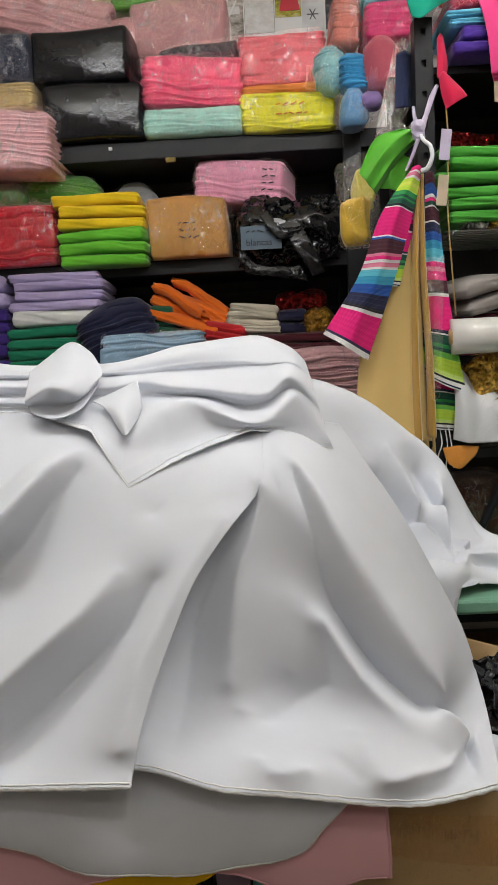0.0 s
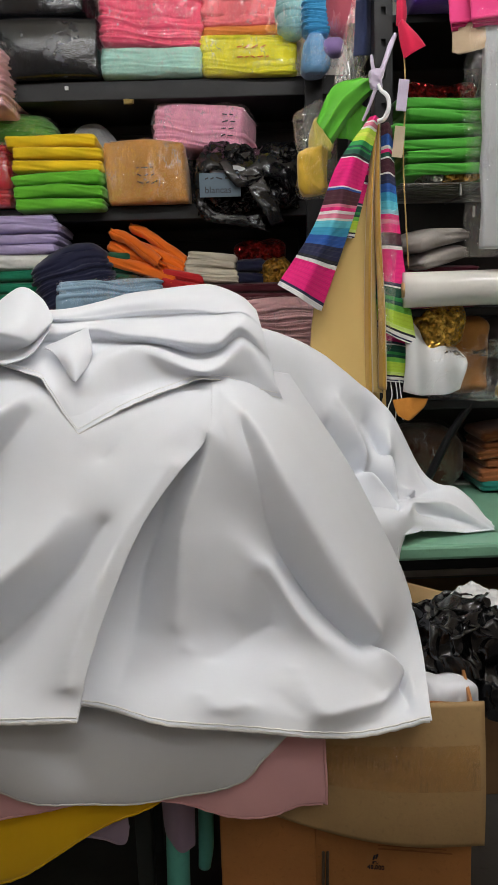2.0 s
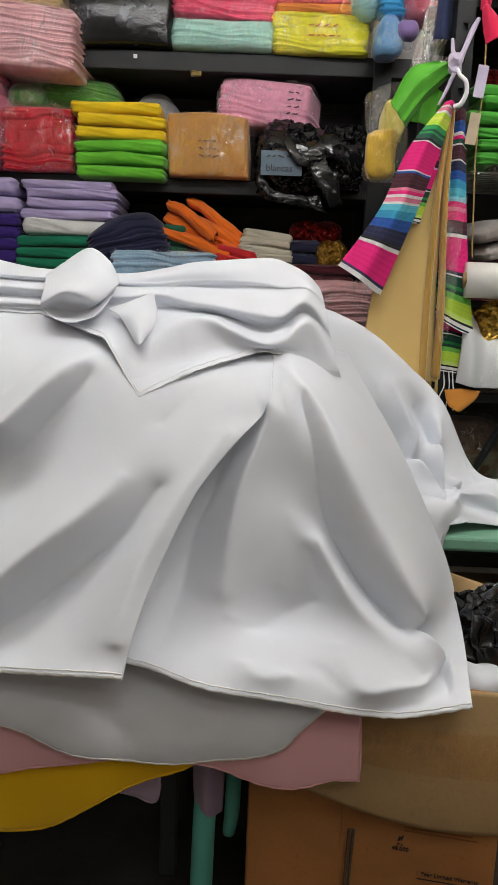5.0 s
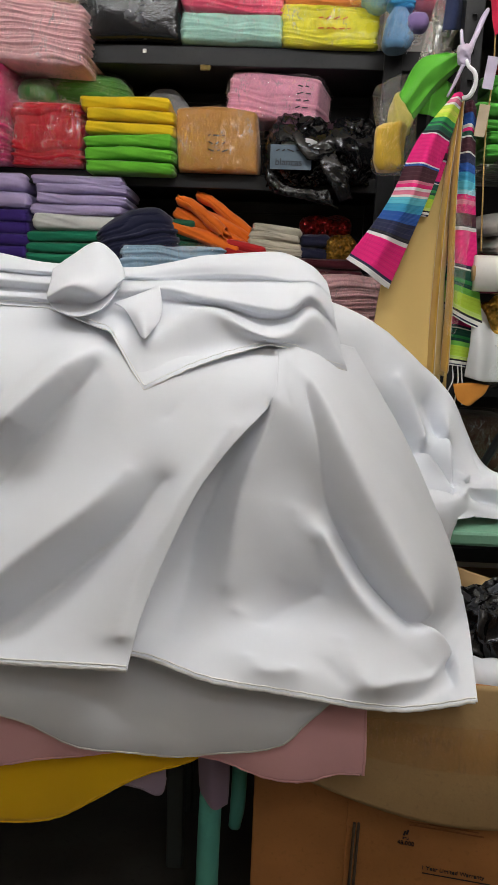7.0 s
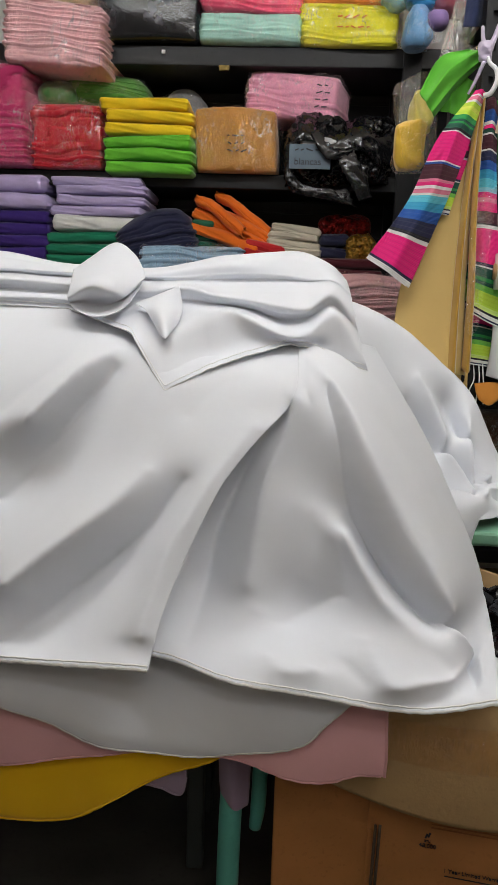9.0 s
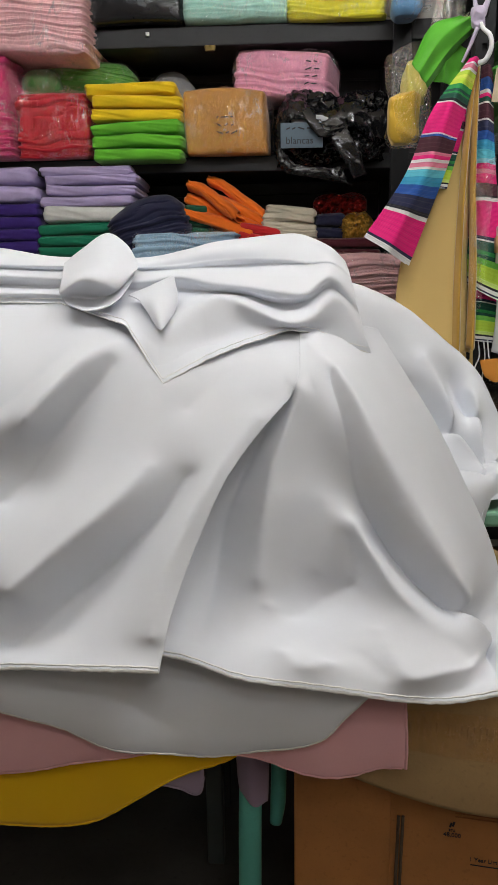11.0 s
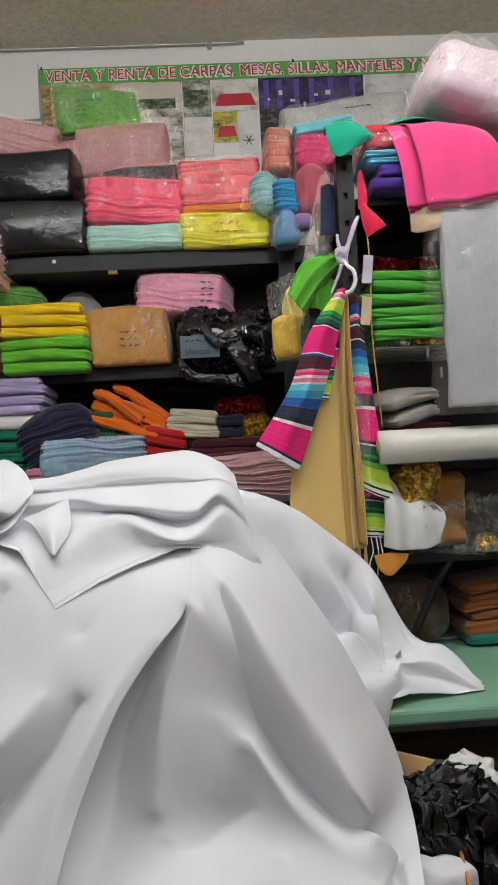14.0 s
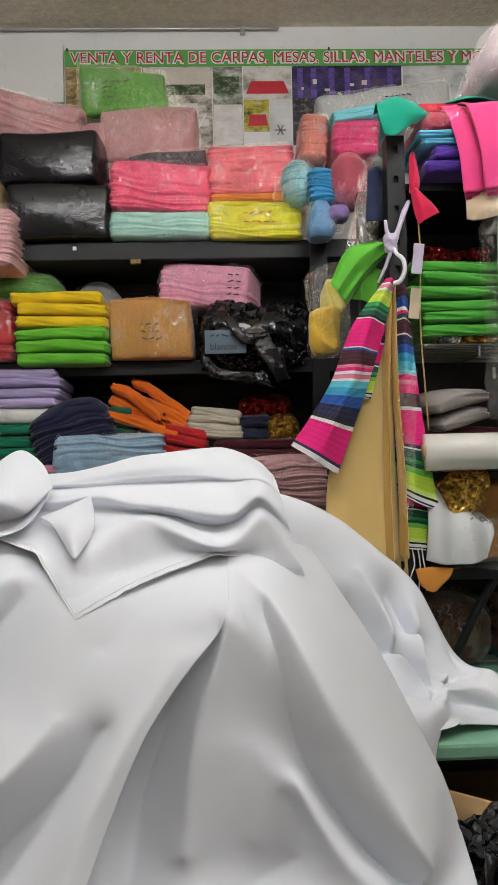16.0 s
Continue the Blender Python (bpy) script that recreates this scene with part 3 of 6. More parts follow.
rows = [
    [(-0.309, 1.390, 1.226), (-0.267, 1.380, 1.242), (-0.221, 1.390, 1.262)],
    [(-0.281, 1.350, 1.217), (-0.246, 1.335, 1.220), (-0.211, 1.360, 1.222)],
    [(-0.258, 1.320, 1.193), (-0.235, 1.300, 1.195), (-0.214, 1.335, 1.196)],
    [(-0.239, 1.290, 1.170), (-0.229, 1.275, 1.168), (-0.224, 1.300, 1.177)],
]

g = patch(rows, 40, 50)
under(drape("folded_flap", g, WHITE_CLOTH), top)

fall_a = [(0.074, 1.95, 1.176), (0.179, 1.97, 1.138), (0.285, 1.99, 1.084), (0.373, 1.98, 1.012), (0.457, 1.96, 0.926), (0.554, 1.88, 0.818), (0.63, 1.84, 0.809), (0.682, 1.72, 0.761)]
fall_b = [(0.074, 1.72, 1.247), (0.169, 1.75, 1.216), (0.267, 1.79, 1.164), (0.351, 1.81, 1.098), (0.433, 1.81, 1.037), (0.526, 1.76, 0.89), (0.596, 1.72, 0.852), (0.663, 1.66, 0.766)]
fall_c = [(0.07, 1.6, 1.191), (0.145, 1.64, 1.132), (0.225, 1.7, 1.081), (0.294, 1.73, 1.033), (0.375, 1.75, 0.963), (0.462, 1.7, 0.868), (0.542, 1.68, 0.821), (0.658, 1.655, 0.754)]
fall_d = [(0.066, 1.55, 1.123), (0.13, 1.58, 1.041), (0.2, 1.62, 0.992), (0.259, 1.65, 0.944), (0.329, 1.66, 0.885), (0.431, 1.66, 0.834), (0.496, 1.66, 0.804), (0.653, 1.65, 0.743)]
fall_e = [(0.085, 1.52, 1.042), (0.154, 1.54, 0.95), (0.216, 1.57, 0.902), (0.271, 1.58, 0.859), (0.341, 1.6, 0.826), (0.417, 1.6, 0.819), (0.466, 1.62, 0.798), (0.563, 1.63, 0.759)]
fall_f = [(0.104, 1.5, 0.95), (0.183, 1.51, 0.86), (0.243, 1.53, 0.82), (0.293, 1.545, 0.8), (0.343, 1.55, 0.795), (0.401, 1.56, 0.792), (0.447, 1.6, 0.785), (0.481, 1.61, 0.771)]
fall_g = [(0.133, 1.5, 0.83), (0.223, 1.5, 0.73), (0.283, 1.52, 0.683), (0.322, 1.535, 0.675), (0.363, 1.545, 0.674), (0.398, 1.55, 0.678), (0.406, 1.553, 0.762), (0.477, 1.605, 0.771)]
rows = [fall_a, fall_b, fall_c, fall_d, fall_e, fall_f, fall_g]
g = patch(rows, 260, 220)
nrm = toward_viewer(g)
folds = Folds(g, 0.15)
folds.add((0.423, 0.824, 0.008), (0.351, 0.905, 0.049), (0.282, 1.066, 0.034))
folds.add((0.434, 0.83, -0.008), (0.422, 0.92, -0.042), (0.368, 1.011, -0.019))
folds.add((0.431, 0.826, 0.011), (0.42, 0.887, 0.046), (0.425, 0.975, 0.023))
folds.add((0.45, 0.83, -0.008), (0.527, 0.863, -0.038), (0.493, 0.919, -0.011))
folds.add((0.441, 0.82, 0.011), (0.472, 0.846, 0.03))
folds.add((0.43, 0.827, -0.011), (0.366, 0.886, -0.046), (0.265, 1.007, -0.027))
folds.add((0.41, 0.82, 0.008), (0.311, 0.832, 0.03), (0.212, 0.936, 0.03), (0.167, 1.041, 0.015))
folds.add((0.43, 0.823, -0.015), (0.362, 0.831, -0.03), (0.293, 0.845, -0.015))
folds.add((0.439, 0.813, 0.019), (0.534, 0.817, 0.017), (0.625, 0.772, 0.004))
folds.add((0.477, 0.805, -0.011), (0.566, 0.785, -0.009))
g = g + nrm * (folds.heights(5) + 0.002 * wob(g.reshape(-1, 3), 20, 9)[:, 0].reshape(g.shape[:2]))[..., None]
g[..., 2] = np.where(g[..., 1] > 1.575, np.maximum(g[..., 2], 0.755), g[..., 2])
spill = tagged(empty("white_tablecloth", 0.35, 1.65, 0.75), "white tablecloth spilling onto the green table top", "tablecloth", "white tablecloths")
under(drape("sheet", g, WHITE_CLOTH), spill)


def hanging(name, label, xs, bottoms, top_z, y, mat, lean=0.05, seed=1, amp=0.006, thread=None, group=""):
    """A cut cloth that hangs over the table's front edge; its lower border follows the given heights."""
    nx, nz = 120, 30
    x = np.linspace(xs[0], xs[-1], nx)
    zb = catmull(np.column_stack([xs, bottoms]), nx)
    v = np.linspace(0, 1, nz)[:, None]
    g = np.zeros((nz, nx, 3))
    g[..., 0] = zb[None, :, 0]
    g[..., 2] = top_z + (zb[None, :, 1] - top_z) * v
    g[..., 1] = y + lean * (1 - v) ** 2 + 0.02 * (v - 0.5) ** 2
    g[..., 1] += amp * np.sin(g[..., 0] * 17 + seed + 3 * g[..., 2]) + amp * 0.5 * np.sin(g[..., 0] * 41 + seed * 2)
    ob = tagged(empty(name, (xs[0] + xs[-1]) / 2, y, bottoms[0]), label, "cloth", group)
    under(drape("sheet", g, mat), ob)
    e = g[-1][::3]
    under(cord("hem", e, 0.0022, thread or mat, None, n=160, jitter=0.0008), ob)
    return g, ob


PINK = cloth((0.88, 0.49, 0.52), 0.8, 0.2, 0.08)
YELLOW = cloth((0.93, 0.56, 0.008), 0.8, 0.2, 0.08)
LILAC = cloth((0.40, 0.31, 0.42), 0.8, 0.2, 0.08)
hanging("white_cloth", "white cloth layer hanging below the draped tablecloth", (-0.9, -0.6, -0.42, -0.294, -0.118, 0.032, 0.08, 0.125), (0.60, 0.57, 0.54, 0.497, 0.482, 0.515, 0.555, 0.60), 0.63, 1.050, WHITE_CLOTH, 0.06, 2, thread=THREAD)
gp, pk = hanging("pink_cloth", "pink cut cloth with raw edges hanging from the table", (-0.9, -0.6, -0.46, -0.26, -0.10, 0.03, 0.09, 0.14, 0.185), (0.40, 0.42, 0.436, 0.478, 0.475, 0.448, 0.445, 0.462, 0.462), 0.61, 1.062, PINK, 0.055, 2)
under(cord("hem", gp[4:, -1], 0.003, PINK, None, n=60, jitter=0.001), pk)
hanging("yellow_cloth", "bright yellow cloth with a curved raw edge", (-0.9, -0.6, -0.46, -0.36, -0.27, -0.18, -0.10, -0.06), (0.35, 0.325, 0.321, 0.33, 0.385, 0.432, 0.462, 0.50), 0.60, 1.075, YELLOW, 0.05, 2)
hanging("lilac_cloth", "dusty lilac cloth hanging under the yellow cloth", (-0.25, -0.2, -0.165, -0.155), (0.40, 0.385, 0.375, 0.41), 0.6, 1.10, LILAC, 0.02, 2)

# ---- goods: makers ----


def mesh_soft(name, mat, parent, *a, **k):
    v, f = soft_box(*a, **k)
    return obj(name, mesh_from(name, v, f), mat, parent)


def bars(parent, w, h, y, z, lines, seed, mat=None, x=0.0, turn=0.0, slope=0.0):
    """Unreadable marker writing: short plain bars on the front of a pack."""
    rs = random.Random(seed)
    m = mat or INK
    for i in range(lines):
        zz = z + h * (0.5 - (i + 0.5) / lines)
        xx = x - w / 2
        while xx < x + w / 2 - 0.008:
            L = rs.uniform(0.010, 0.026)
            bm = box_bm(L, 0.002, 0.0045, 0.0005, (0, 0, 0), m=Matrix.Rotation(rs.uniform(-0.5, 0.5) + turn, 4, "Y"))
            ob = part("marking", bm, m, parent)
            ob.location = (xx + L / 2, y, zz + slope * (xx - x))
            xx += L + rs.uniform(0.005, 0.010)


def bundle(label, c, x0, x1, z0, z1, yf=2.95, dep=0.30, name="wrapped_bundle", ply=0.022, wrap=1.0, r=0.018, rz=0, ry=0, rx=0, seed=1, group="wrapped bundles on the shelves", amp=0.006, ply_amp=0.006, mat=None, bulge=0.012, writing=None, lean=0.0, fan=0.0, sag=0.0, n=None, ink=None):
    """Folded cloths in a clear plastic bag."""
    w, h = x1 - x0, z1 - z0
    ply *= 0.62
    n = n or (26, 12, max(16, int(h / ply * 6) if ply else 16))
    e = tagged(empty(name, (x0 + x1) / 2, yf + dep / 2, z0, rz, rx, ry), label, "bundle", group)
    mesh_soft("folded_cloth", mat or cloth(c), e, w, dep, h, r, n=n, bulge=bulge, amp=amp * 1.5, freq=7, seed=seed, ply=ply, ply_amp=ply_amp * 0.7, lean=lean, fan=fan, sag=sag)
    if wrap:
        v, f = soft_box(w + 0.012, dep + 0.014, h + 0.010, r + 0.004, n=(18, 8, max(6, int(h / 0.020))), bulge=bulge, amp=0.006, freq=30, seed=seed + 40, lean=lean, fan=fan, sag=sag)
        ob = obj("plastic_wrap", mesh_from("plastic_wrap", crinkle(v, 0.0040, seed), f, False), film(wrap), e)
        ob.location.z = -0.001
        ob.visible_shadow = False
        # gathered end of the bag
        if wrap >= 1.0:
            v, f = soft_box(0.05, dep * 0.5, h * 0.5, 0.02, n=(8, 8, 8), amp=0.012, freq=60, seed=seed + 70)
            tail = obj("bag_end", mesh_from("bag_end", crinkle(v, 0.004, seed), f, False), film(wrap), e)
            tail.location = (w / 2 + 0.012 if seed % 2 else -w / 2 - 0.012, 0, h * 0.2)
            tail.visible_shadow = False
    if writing:
        bars(e, writing[0], writing[1], -dep / 2 - 0.012, writing[2], writing[3], seed, ink, x=writing[4] if len(writing) > 4 else 0.0)
    return e


def folded(label, c, x0, x1, z0, z1, yf=2.95, dep=0.30, name="folded_cloth", rz=0, ry=0, seed=1, group="folded cloths on the shelves", plies=2, amp=0.004, lean=0.0, fan=0.0, sag=0.0, mat=None):
    """One cloth folded flat: rounded front fold and a few visible plies."""
    w, h = x1 - x0, z1 - z0
    e = tagged(empty(name, (x0 + x1) / 2, yf + dep / 2, z0, rz, 0, ry), label, "cloth", group)
    m = mat or cloth(c)
    each = h / plies
    rs = random.Random(seed)
    for i in range(plies):
        d = rs.uniform(-0.006, 0.006)
        ob = mesh_soft("fold", m, e, w * rs.uniform(0.96, 1.0), dep, each * 1.08, each * 0.40, n=(32, 10, 14), amp=amp * 1.9, freq=6, seed=seed * 7 + i, bulge=0.006, sag=sag, ply=each * rs.uniform(0.4, 0.9), ply_amp=0.0028, fan=rs.uniform(-0.28, 0.28))
        ob.location = (d, rs.uniform(-0.005, 0.003), i * each)
    return e


def stack(label, c, x0, x1, z0, z1, count, jitter=0.008, seed=1, **k):
    each = (z1 - z0) / count
    rs = random.Random(seed)
    for i in range(count):
        d, s = rs.uniform(-jitter, jitter) * 1.4, rs.uniform(-jitter, jitter) * 2
        folded(label, c, x0 + d, x1 + d + s * 0.4, z0 + i * each, z0 + (i + 1) * each, rz=rs.uniform(-3, 3), seed=seed * 13 + i, plies=1, **k)


def crumple(name, label, category, mat, x, y, z, sx, sy, sz, seed=1, amp=0.03, freq=22, r=0.05, n=(30, 22, 22), group="", ridges=0.0, smooth=None):
    """A crumpled soft lump: a bag or a bunched cloth."""
    e = tagged(empty(name, x, y, z), label, category, group)
    v, f = soft_box(sx, sy, sz, r, n=n, amp=amp, freq=freq, seed=seed)
    v2 = v + np.abs(wob(v, freq * 2.2, seed + 9)) * amp * ridges * 1.6 - np.abs(wob(v, freq * 4.5, seed + 19)) * amp * ridges * 0.8
    v2[:, 2] = np.maximum(v2[:, 2], 0)
    if ridges:
        v2 = crinkle(v2, amp * 0.025, seed)
    obj(category.replace(" ", "_") + "_body", mesh_from(name, v2, f, smooth=True if smooth is None else smooth), mat, e)
    return e


HOT, CORAL, MINT, LEMON = (0.80, 0.10, 0.19), (0.78, 0.17, 0.20), (0.36, 0.62, 0.54), (0.72, 0.66, 0.03)
ROSE, DUSTY, BABY = (0.70, 0.30, 0.42), (0.48, 0.25, 0.25), (0.72, 0.42, 0.44)
LIME, SUN, TAN = (0.14, 0.50, 0.03), (0.85, 0.58, 0.01), (0.46, 0.22, 0.05)
NAVY, INDIGO, LAV, EMER = (0.012, 0.014, 0.045), (0.035, 0.012, 0.16), (0.47, 0.39, 0.64), (0.006, 0.19, 0.10)
JET = (0.012, 0.012, 0.014)
BLACK_VINYL = glossy(JET, 0.2, 0.25, 9)
RED_INK = plain("red_ink", (0.55, 0.10, 0.02), 0.6)
BIN_BAG = glossy((0.008, 0.008, 0.009), 0.16, 0.12, 14)

# ---- top shelf ----
bundle("black cloth pack in shiny plastic under another", JET, -0.776, -0.396, SH1, 2.368, seed=2, ply=0, mat=BLACK_VINYL, wrap=0, bulge=0.02, writing=(0.12, 0.05, 0.1, 2, 0.0))
bundle("black cloth pack in shiny plastic on another", JET, -0.799, -0.426, 2.37, 2.565, seed=5, ply=0, mat=BLACK_VINYL, wrap=0, bulge=0.02, rz=-4, writing=(0.1, 0.06, 0.1, 2, -0.05))
bundle("navy cloth pack in plastic on the top shelf", (0.02, 0.025, 0.05), -1.05, -0.815, 2.385, 2.565, seed=3, ply=0, wrap=0.7)
bundle("gold and ivory cloth wrapped in plastic", (0.45, 0.33, 0.14), -1.08, -0.80, 2.275, 2.385, seed=4, ply=0.012)
bundle("pale pink folded cloths in plastic sagging over the shelf edge", BABY, -1.09, -0.735, 2.04, 2.262, yf=2.86, dep=0.34, seed=6, ply=0.02, ply_amp=0.012, ry=3)
bundle("mint green napkins in a clear plastic pack", MINT, -0.391, -0.020, SH1, 2.255, seed=7, ply=0.03, wrap=0.8)
bundle("hot pink pleated cloths in crackled plastic", HOT, -0.389, -0.017, 2.257, 2.440, seed=8, ply=0.03, ply_amp=0.010, ry=2.5)
bundle("lemon yellow cloth pack with red marker writing", LEMON, -0.027, 0.325, SH1 - 0.005, 2.290, seed=9, ply=0.024, ply_amp=0.008, bulge=0.004, writing=(0.12, 0.07, 0.075, 2, 0.02), ink=RED_INK)
bundle("coral pink cloths in plastic with an orange base", CORAL, -0.010, 0.300, 2.318, 2.505, seed=10, ply=0.028, ply_amp=0.010, ry=-2)
folded("orange cloth folded under the coral pack", (0.80, 0.26, 0.06), -0.015, 0.29, 2.290, 2.320, seed=11, plies=1)
roll = tagged(empty("plastic_roll", -0.17, 3.0, 2.445), "dark grey cloth roll wrapped in clear plastic", "roll")
under(cord("roll_core", [(-0.32, 3.06, 2.475), (-0.24, 3.04, 2.475), (-0.10, 3.02, 2.468), (-0.03, 3.0, 2.466)], (0.026, 0.034, 0.036, 0.034), glossy((0.05, 0.05, 0.06), 0.2, 0.6, 30), None, n=30, sides=16), roll)
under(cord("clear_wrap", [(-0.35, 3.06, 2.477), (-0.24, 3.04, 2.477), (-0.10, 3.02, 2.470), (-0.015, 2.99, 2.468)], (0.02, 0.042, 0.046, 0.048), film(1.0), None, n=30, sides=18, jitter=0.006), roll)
bundle("dusty rose cloth pack with printed warning lines", DUSTY, -0.432, -0.073, 2.505, 2.715, yf=3.10, dep=0.24, seed=12, ply=0, bulge=0.045, r=0.014, amp=0.010, writing=(0.06, 0.1, 0.11, 5, 0.02))
bundle("dusty rose pleated cloths in plastic lying aslant", DUSTY, -1.02, -0.545, 2.568, 2.745, yf=3.02, seed=13, ply=0.03, ply_amp=0.012, ry=12, rz=8)
bundle("dusty rose cloth in plastic behind others", DUSTY, -0.55, -0.40, 2.44, 2.672, yf=3.12, dep=0.2, seed=14, ply=0.03)
bundle("bright green cloth pack lying on top of the pile", (0.10, 0.30, 0.04), -0.520, -0.175, 2.705, 2.885, yf=3.12, dep=0.24, seed=15, ply=0, bulge=0.035, r=0.014, amp=0.010, ry=-3, fan=-0.3, writing=(0.10, 0.08, 0.09, 4, -0.03))
bundle("pale teal round cloth pack in plastic", (0.25, 0.50, 0.52), 0.262, 0.375, 2.255, 2.408, yf=2.84, dep=0.16, seed=16, ply=0.014, r=0.06)
bundle("salmon cloth pack standing in plastic", (0.55, 0.17, 0.12), 0.320, 0.412, 2.41, 2.575, yf=2.86, dep=0.2, seed=17, ply=0.016, ply_amp=0.006, ry=5)
bundle("grey sheeting wrapped in clear plastic on top", (0.40, 0.40, 0.39), 0.44, 0.95, 2.56, 2.755, yf=3.02, dep=0.28, seed=18, ply=0, amp=0.014, ry=-6, r=0.02, writing=(0.12, 0.04, 0.15, 1, 0.05))
bundle("sky blue cloth folded small in plastic", (0.05, 0.32, 0.60), 0.352, 0.440, 2.243, 2.36, yf=2.80, dep=0.12, seed=19, ply=0.016, wrap=0, ply_amp=0.01, r=0.02)
bundle("light blue cloth pack in crinkled plastic", (0.15, 0.33, 0.55), 0.345, 0.440, SH1 - 0.04, 2.245, yf=2.80, dep=0.14, seed=21, ply=0, r=0.04, amp=0.012)
bundle("crimson and pink cloth in a hanging plastic bag", (0.50, 0.10, 0.14), 0.435, 0.550, 2.215, 2.41, yf=2.78, dep=0.14, seed=23, ply=0, r=0.05, amp=0.014)
crumple("rolled_cloth", "small lilac cloth rolled up", "cloth", cloth((0.30, 0.20, 0.45)), 0.447, 2.82, 2.165, 0.075, 0.08, 0.06, 4, 0.006, 20, 0.028)
bundle("magenta and pink folded cloths", (0.65, 0.04, 0.16), 0.44, 0.60, 2.41, 2.53, yf=2.80, dep=0.3, seed=25, ply=0.03, wrap=0.7)
folded("aqua cloth draped over the pink pack", (0.22, 0.62, 0.68), 0.43, 0.66, 2.53, 2.58, yf=2.80, dep=0.3, seed=26, plies=2, ry=-8)

# ---- middle shelf ----
bundle("magenta cloth bundle in crackled plastic", (0.48, 0.03, 0.13), -1.30, -1.035, SH2, 2.06, yf=2.90, seed=27, ply=0.03, ply_amp=0.01)
bundle("deep red cloths in crackled plastic", (0.45, 0.008, 0.02), -1.027, -0.755, SH2, 1.93, yf=2.95, seed=28, ply=0.03, ply_amp=0.01)
bundle("dark green cloth in plastic lying on the red pack", (0.06, 0.17, 0.04), -1.03, -0.885, 1.93, 2.03, yf=3.0, dep=0.2, seed=29, ply=0, r=0.045)
bundle("green netting cloth in plastic lying on other packs", (0.08, 0.26, 0.04), -0.94, -0.62, 1.94, 2.07, yf=3.06, dep=0.24, seed=30, ply=0.018, r=0.06, ry=4)
bundle("grey rounded plastic pack with marker writing", (0.28, 0.28, 0.28), -0.590, -0.390, 1.72, 2.035, yf=3.13, dep=0.2, seed=31, ply=0, r=0.09, wrap=0.7, writing=(0.07, 0.02, 0.27, 1, -0.02))
stack("lime green tablecloth folded flat on a stack", LIME, -0.735, -0.392, SH2 - 0.022, 1.812, 3, seed=3, yf=2.90, dep=0.36, group="lime tablecloths")
stack("sunny yellow tablecloth folded flat on a stack", SUN, -0.752, -0.412, 1.814, 1.948, 3, seed=5, yf=2.90, dep=0.36, group="yellow tablecloths")
bundle("caramel brown cloth pack in clear plastic", TAN, -0.400, -0.090, SH2, 1.918, yf=2.94, seed=32, ply=0, bulge=0.022, r=0.014, amp=0.009, wrap=1.0, writing=(0.07, 0.08, 0.10, 3, 0.0))
bundle("rose pink cloth pack lying aslant", ROSE, -0.205, 0.150, 1.905, 2.070, yf=3.02, dep=0.28, seed=33, ply=0.03, ply_amp=0.006, rz=-12, ry=6, wrap=0.9, writing=(0.05, 0.10, 0.09, 4, 0.12))
bundle("pink pack flat behind the rubbish bag", ROSE, 0.12, 0.30, SH2, 1.90, yf=3.12, dep=0.2, seed=34, ply=0.03)
bag = crumple("rubbish_bag", "open black plastic rubbish bag with white cloth inside", "plastic bag", BIN_BAG, 0.135, 3.02, 1.655, 0.40, 0.26, 0.235, 5, 0.022, 16, 0.07, ridges=1.0, n=(56, 32, 40))
def strip(name, rows, mat, parent, seed, nu=12, nv=26, amp=0.0045):
    """A creased band of plastic or cloth through a coarse grid of places."""
    g = patch(rows, nu, nv)
    g = crinkle(g.reshape(-1, 3), amp, seed).reshape(g.shape)
    ob = under(drape(name, g, mat, thick=0.001), parent)
    return ob


strip("bag_rim", [[(-0.052, 2.930, 1.846), (0.002, 2.950, 1.914), (0.122, 2.950, 1.875), (0.213, 2.950, 1.905), (0.326, 2.970, 1.904)], [(-0.062, 2.880, 1.784), (0.007, 2.860, 1.839), (0.107, 2.870, 1.808), (0.206, 2.870, 1.836), (0.334, 2.900, 1.813)], [(-0.049, 2.880, 1.729), (-0.002, 2.850, 1.798), (0.116, 2.850, 1.772), (0.213, 2.860, 1.769), (0.334, 2.900, 1.725)]], BIN_BAG, bag, 3, 50, 14)
strip("bag_handle", [[(0.028, 2.850, 1.829), (0.059, 2.850, 1.839)], [(0.055, 2.830, 1.771), (0.086, 2.830, 1.787)], [(0.103, 2.830, 1.731), (0.125, 2.830, 1.755)], [(0.168, 2.840, 1.751), (0.184, 2.840, 1.771)]], BIN_BAG, bag, 4, 5, 20, 0.003)
strip("bag_handle", [[(0.126, 2.850, 1.771), (0.185, 2.850, 1.777)], [(0.138, 2.830, 1.714), (0.199, 2.830, 1.733)], [(0.174, 2.830, 1.659), (0.235, 2.830, 1.677)], [(0.214, 2.840, 1.593), (0.258, 2.840, 1.608)]], BIN_BAG, bag, 5, 8, 20, 0.0035)
strip("bag_front", [[(-0.048, 2.870, 1.738), (-0.009, 2.865, 1.660), (0.109, 2.865, 1.635), (0.174, 2.865, 1.641)], [(-0.058, 2.870, 1.685), (-0.010, 2.860, 1.631), (0.107, 2.860, 1.609), (0.193, 2.860, 1.587)], [(-0.043, 2.880, 1.635), (-0.000, 2.870, 1.615), (0.107, 2.870, 1.597), (0.215, 2.870, 1.574)]], BIN_BAG, bag, 6, 30, 12)
inside = tagged(empty("white_cloth", 0.08, 2.9, 1.80), "white cloth showing in the open bag", "cloth")
